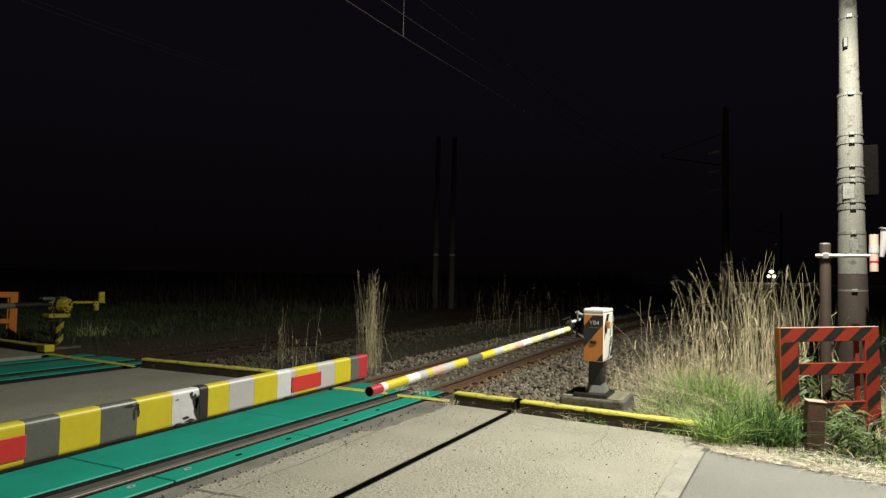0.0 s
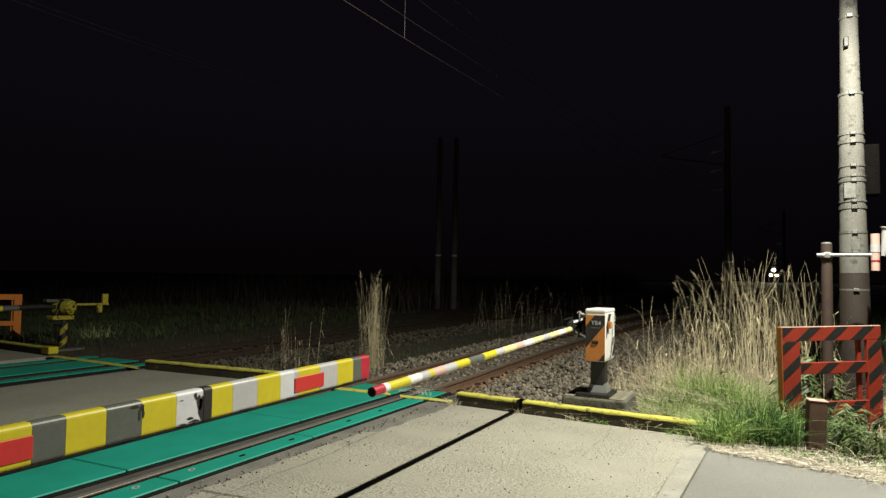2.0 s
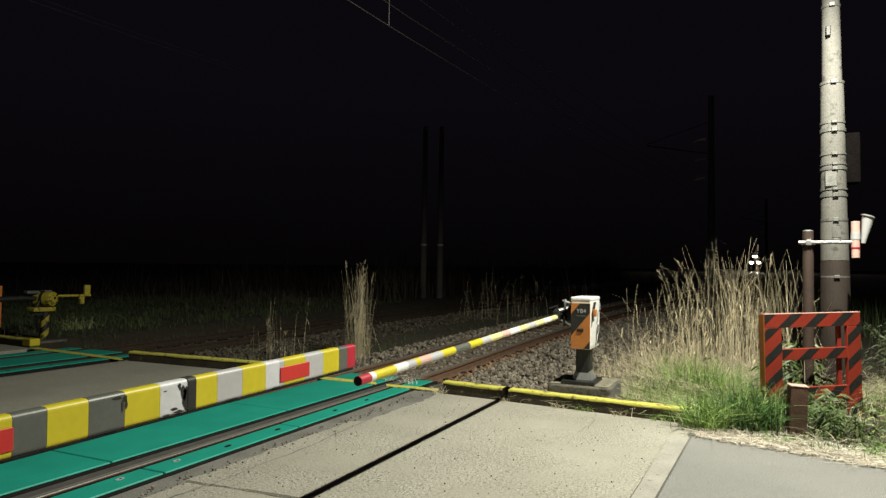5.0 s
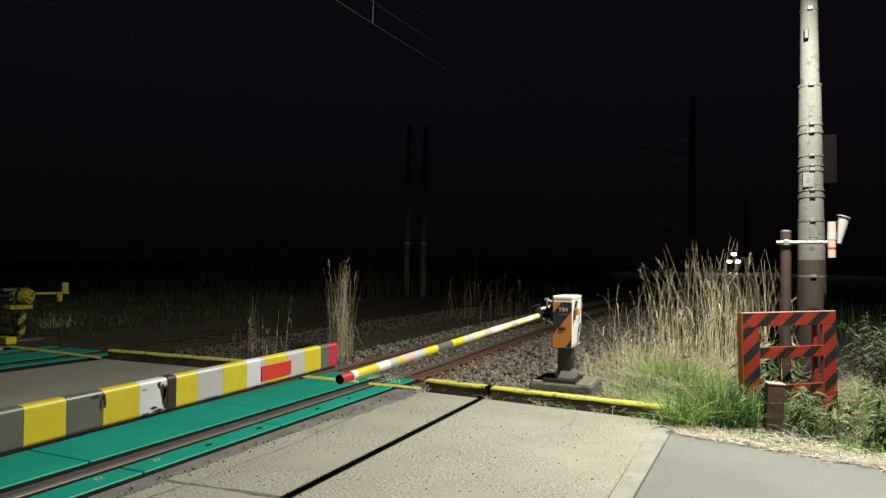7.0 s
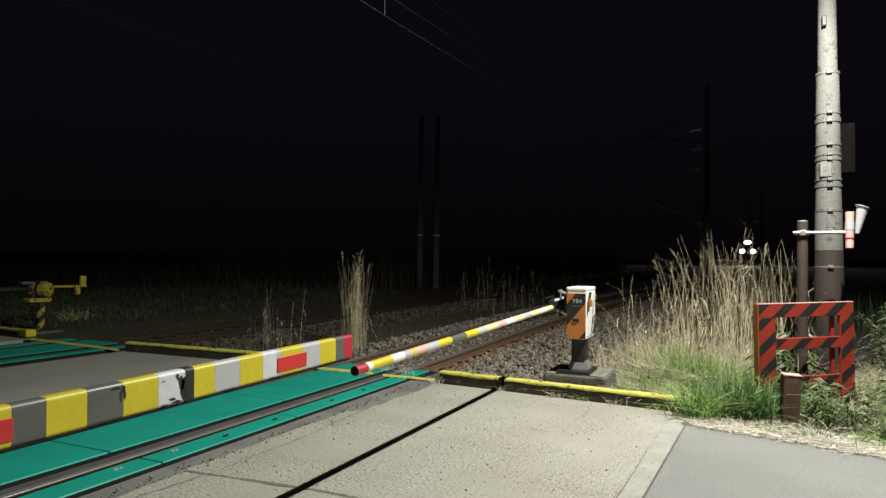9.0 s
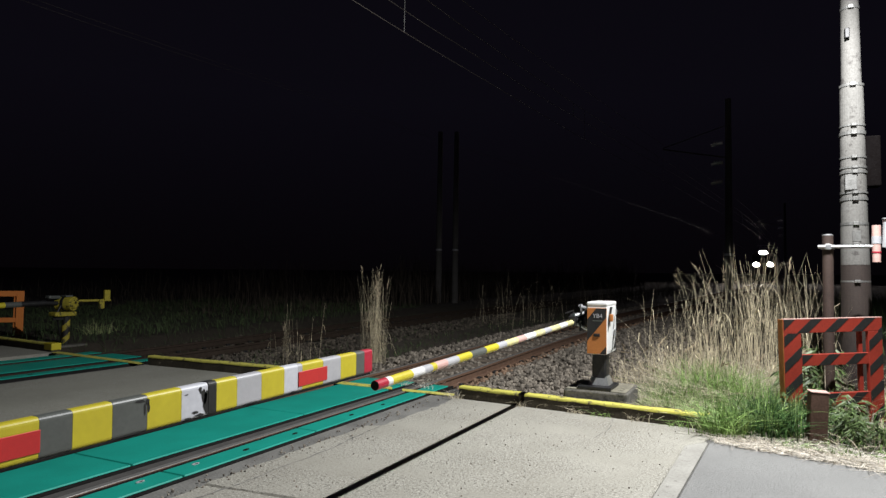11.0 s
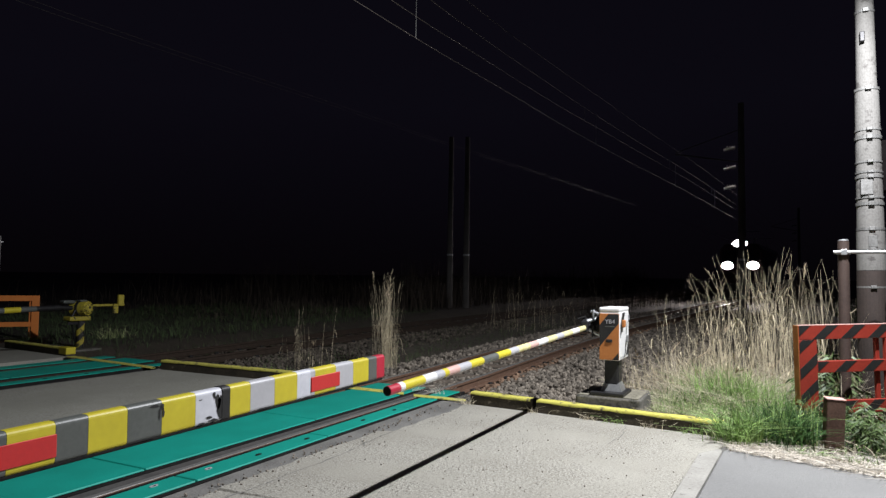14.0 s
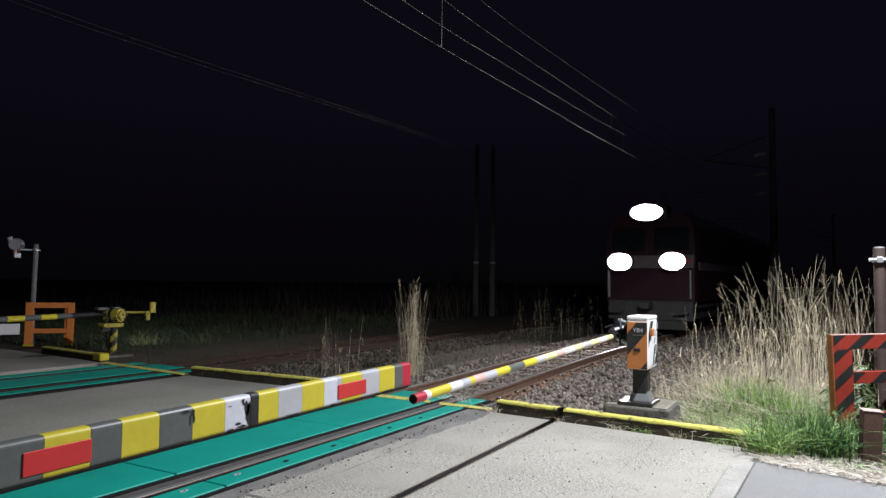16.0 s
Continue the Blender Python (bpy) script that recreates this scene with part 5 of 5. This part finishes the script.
    blades("bank_grass", 6000, bank, (0.3, 0.9), (0.005, 0.012), GRASS_WILD, "rough grass on the bank beside the track", "grass", 44, 0.4)


# ---- the locomotive ----
def squash(bm, z, k):
    """Flattens a round shape to an oval about the height z."""
    for v in bm.verts:
        v.co.z = z + (v.co.z - z) * k
    return bm


def build_locomotive():
    """Nose at the origin, body along +y; rails at z = 0."""
    loco = thing("locomotive", pose(0, 0, 0), "dark red electric locomotive with three blazing headlights", "locomotive")
    bm = bmesh.new()
    prof = [(-1.40, 1.0), (1.40, 1.0), (1.42, 2.6), (1.34, 3.35), (1.05, 3.72), (-1.05, 3.72), (-1.34, 3.35), (-1.42, 2.6)]
    rings = []
    for y, k in ((0.0, 0.96), (0.35, 1.0), (17.2, 1.0), (17.5, 0.96)):
        rings.append([bm.verts.new((u * k, y + (0.25 * max(0, v - 2.2) / 1.5 if y == 0 else 0), v)) for u, v in prof])
    for a, b in zip(rings, rings[1:]):
        for i in range(8):
            j = (i + 1) % 8
            bm.faces.new((a[i], a[j], b[j], b[i]))
    bm.faces.new(rings[0][::-1])
    bm.faces.new(rings[-1])
    bmesh.ops.recalc_face_normals(bm, faces=bm.faces)
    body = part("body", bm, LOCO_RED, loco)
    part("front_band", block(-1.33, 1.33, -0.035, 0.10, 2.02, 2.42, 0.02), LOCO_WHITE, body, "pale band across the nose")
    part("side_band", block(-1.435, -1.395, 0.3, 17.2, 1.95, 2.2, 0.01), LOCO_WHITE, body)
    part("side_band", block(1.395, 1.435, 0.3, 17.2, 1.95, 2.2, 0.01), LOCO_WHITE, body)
    for s in (-1, 1):
        w = block(-0.52, 0.52, -0.02, 0.05, -0.36, 0.36, 0.04)
        g = part("windscreen", w, WINDOW_GLASS, body)
        g.matrix_basis = pose(s * 0.66, 0.105, 2.93, -9.5, 0, 0)
        part("wiper", rod((s * 0.66, -0.035, -0.34), (s * 0.4, -0.035, 0.10), 0.012, seg=6), DARK_METAL, g).matrix_basis = pose(-s * 0.55, 0, 0)
    # lower headlights in round housings, the upper pair in a roof housing
    for s in (-1, 1):
        hs = part("headlight_housing", squash(rod((s * 0.80, 0.05, 2.22), (s * 0.80, -0.09, 2.22), 0.36, 0.345, 28), 2.22, 0.72), DARK_METAL, body)
        # lenses here and on the roof are widened to the size of their glare
        part("headlight_lens", squash(rod((s * 0.80, -0.085, 2.22), (s * 0.80, -0.115, 2.22), 0.335, 0.30, 28), 2.22, 0.72), HEADLIGHT, hs, "glowing warm white headlight, widened to its glare")
        # hoods added to keep the light off masts and wires beside the line
        part("added_beam_hood", squash(rod((s * 0.80, -0.08, 2.22), (s * 0.80, -0.40, 2.22), 0.345, 0.365, 28, caps=False), 2.22, 0.72), BLACK, hs)
        part("tail_light", rod((s * 1.18, 0.05, 2.22), (s * 1.18, -0.06, 2.22), 0.07, seg=16), CRIMSON, body)
        part("buffer_step", block(s * 1.0 - 0.2, s * 1.0 + 0.2, -0.25, 0.0, 0.62, 0.68, 0.01), LOCO_GREY, body)
        part("hand_rail", rod((s * 1.25, -0.08, 1.1), (s * 1.25, -0.08, 1.95), 0.018, seg=8), GALV, body)
    roof = part("roof_light_housing", block(-0.52, 0.52, 0.10, 0.75, 3.48, 4.0, 0.06), DARK_METAL, body)
    part("headlight_lens", squash(rod((0, 0.11, 3.74), (0, 0.07, 3.74), 0.44, 0.40, 32), 3.74, 0.52), HEADLIGHT, roof, "glowing warm white headlight pair, widened to one glare oval")
    part("added_beam_hood", squash(rod((0, 0.12, 3.74), (0, -0.24, 3.74), 0.455, 0.475, 32, caps=False), 3.74, 0.53), BLACK, roof)
    part("skirt", block(-1.30, 1.30, -0.02, 0.25, 0.42, 1.02, 0.03), LOCO_GREY, loco)
    part("coupler", block(-0.14, 0.14, -0.55, 0.1, 0.78, 1.0, 0.04), LOCO_GREY, loco)
    part("plough", block(-1.1, 1.1, -0.06, 0.02, 0.15, 0.42, 0.02), LOCO_GREY, loco)
    part("underframe", block(-1.28, 1.28, 0.3, 17.2, 0.78, 1.02, 0.02), LOCO_GREY, loco)
    for y in (3.0, 8.75, 14.5):
        bogie = part("bogie", block(-1.1, 1.1, y - 1.75, y + 1.75, 0.42, 0.78, 0.05), LOCO_GREY, loco)
        for k in (-1.2, 1.2):
            for s in (-1, 1):
                part("wheel", rod((s * 0.5665 - 0.06, y + k, 0.56), (s * 0.5665 + 0.06, y + k, 0.56), 0.555, seg=28), STEEL, bogie)
    for y in (3.5, 14.0):
        pg = part("pantograph", rod((-0.9, y, 4.75), (0.9, y, 4.75), 0.025, seg=8), GALV, loco, "raised grey pantograph")
        for s in (-0.6, 0.6):
            bm = rod((s, y - 0.9, 4.2), (s * 0.6, y, 4.74), 0.018, seg=6)
            rod((s, y, 3.72), (s, y - 0.9, 4.2), 0.02, seg=6, bm=bm)
            part("frame_rod", bm, GALV, pg)
    return loco


def motions():
    """The locomotive comes along the curve towards the crossing at an even speed."""
    rows = []
    for i in range(33):
        t = i * 0.5
        y = 20.6 + 14.0 * (16.0 - t)
        turn = -math.degrees(math.atan2(track_x(y + 17) - track_x(y), 17.0))
        climb = math.degrees(math.atan2(grade(y + 17) - grade(y), 17.0))
        rows.append((t, Matrix.Translation((track_x(y), y, grade(y) + 0.003)) @ Euler((radians(climb), 0, radians(turn))).to_matrix().to_4x4()))
    walk(locomotive, rows)


# ---- the place ----
build_ground()
build_road()
build_deck("crossing_deck", -4.595, "green rubber crossing panels with black joints between the rails")
build_deck("crossing_deck", -10.0, "green rubber crossing panels of the far track")
build_kerb((-3.24, 7.14), (-2.42, 7.04), "dirty concrete kerb with a worn yellow top edge")
build_kerb((-2.38, 7.035), (-0.42, 6.83), "long dirty concrete kerb with a worn yellow top edge")
build_kerb((-8.72, 7.24), (-5.75, 7.32), "dark kerb with a yellow edge between the tracks")
far_kerb = build_kerb((-13.9, 7.75), (-11.55, 7.52), "dark kerb with a yellow edge beyond the far track")
part("painted_end", block(2.10, 2.372, -0.006, 0.176, 0.02, 0.152, 0.02), YELLOW, far_kerb, "yellow painted kerb end")
build_yellow_lines()
build_rails(0.0, "near track", 62)
build_rails(-5.45, "far track", 24)
build_ballast()
build_near_barriers()
build_far_barrier()
build_red_fence()
build_far_fence()
build_horn_post(pose(0.73, 8.38, 0), "brown steel post carrying a speaker tube and hooded lamp", BROWN_POST, 1.98, 0.45)
build_horn_post(pose(-16.4, 8.9, 0, 0, 0, 245), "grey steel post with a round silver lamp beyond the tracks", POLE_DARK, 2.40, 0.42, True)
build_pole()
build_stake()
build_wires()
build_mast(-13.25, 26.9, "dim concrete mast with a pale band beside the far track", 0)
build_mast(-12.55, 27.2, "dim concrete mast with a pale band beside the far track", 0)
build_mast(-0.90, 27.0, "concrete line mast with porcelain insulators beside the curve", -2.4, 8.5, 6.2)
build_mast(track_x(72) + 2.7, 72.0, "concrete line mast with porcelain insulators beside the curve", -2.4, 8.5, 6.2)
build_plants()
locomotive = build_locomotive()
motions()
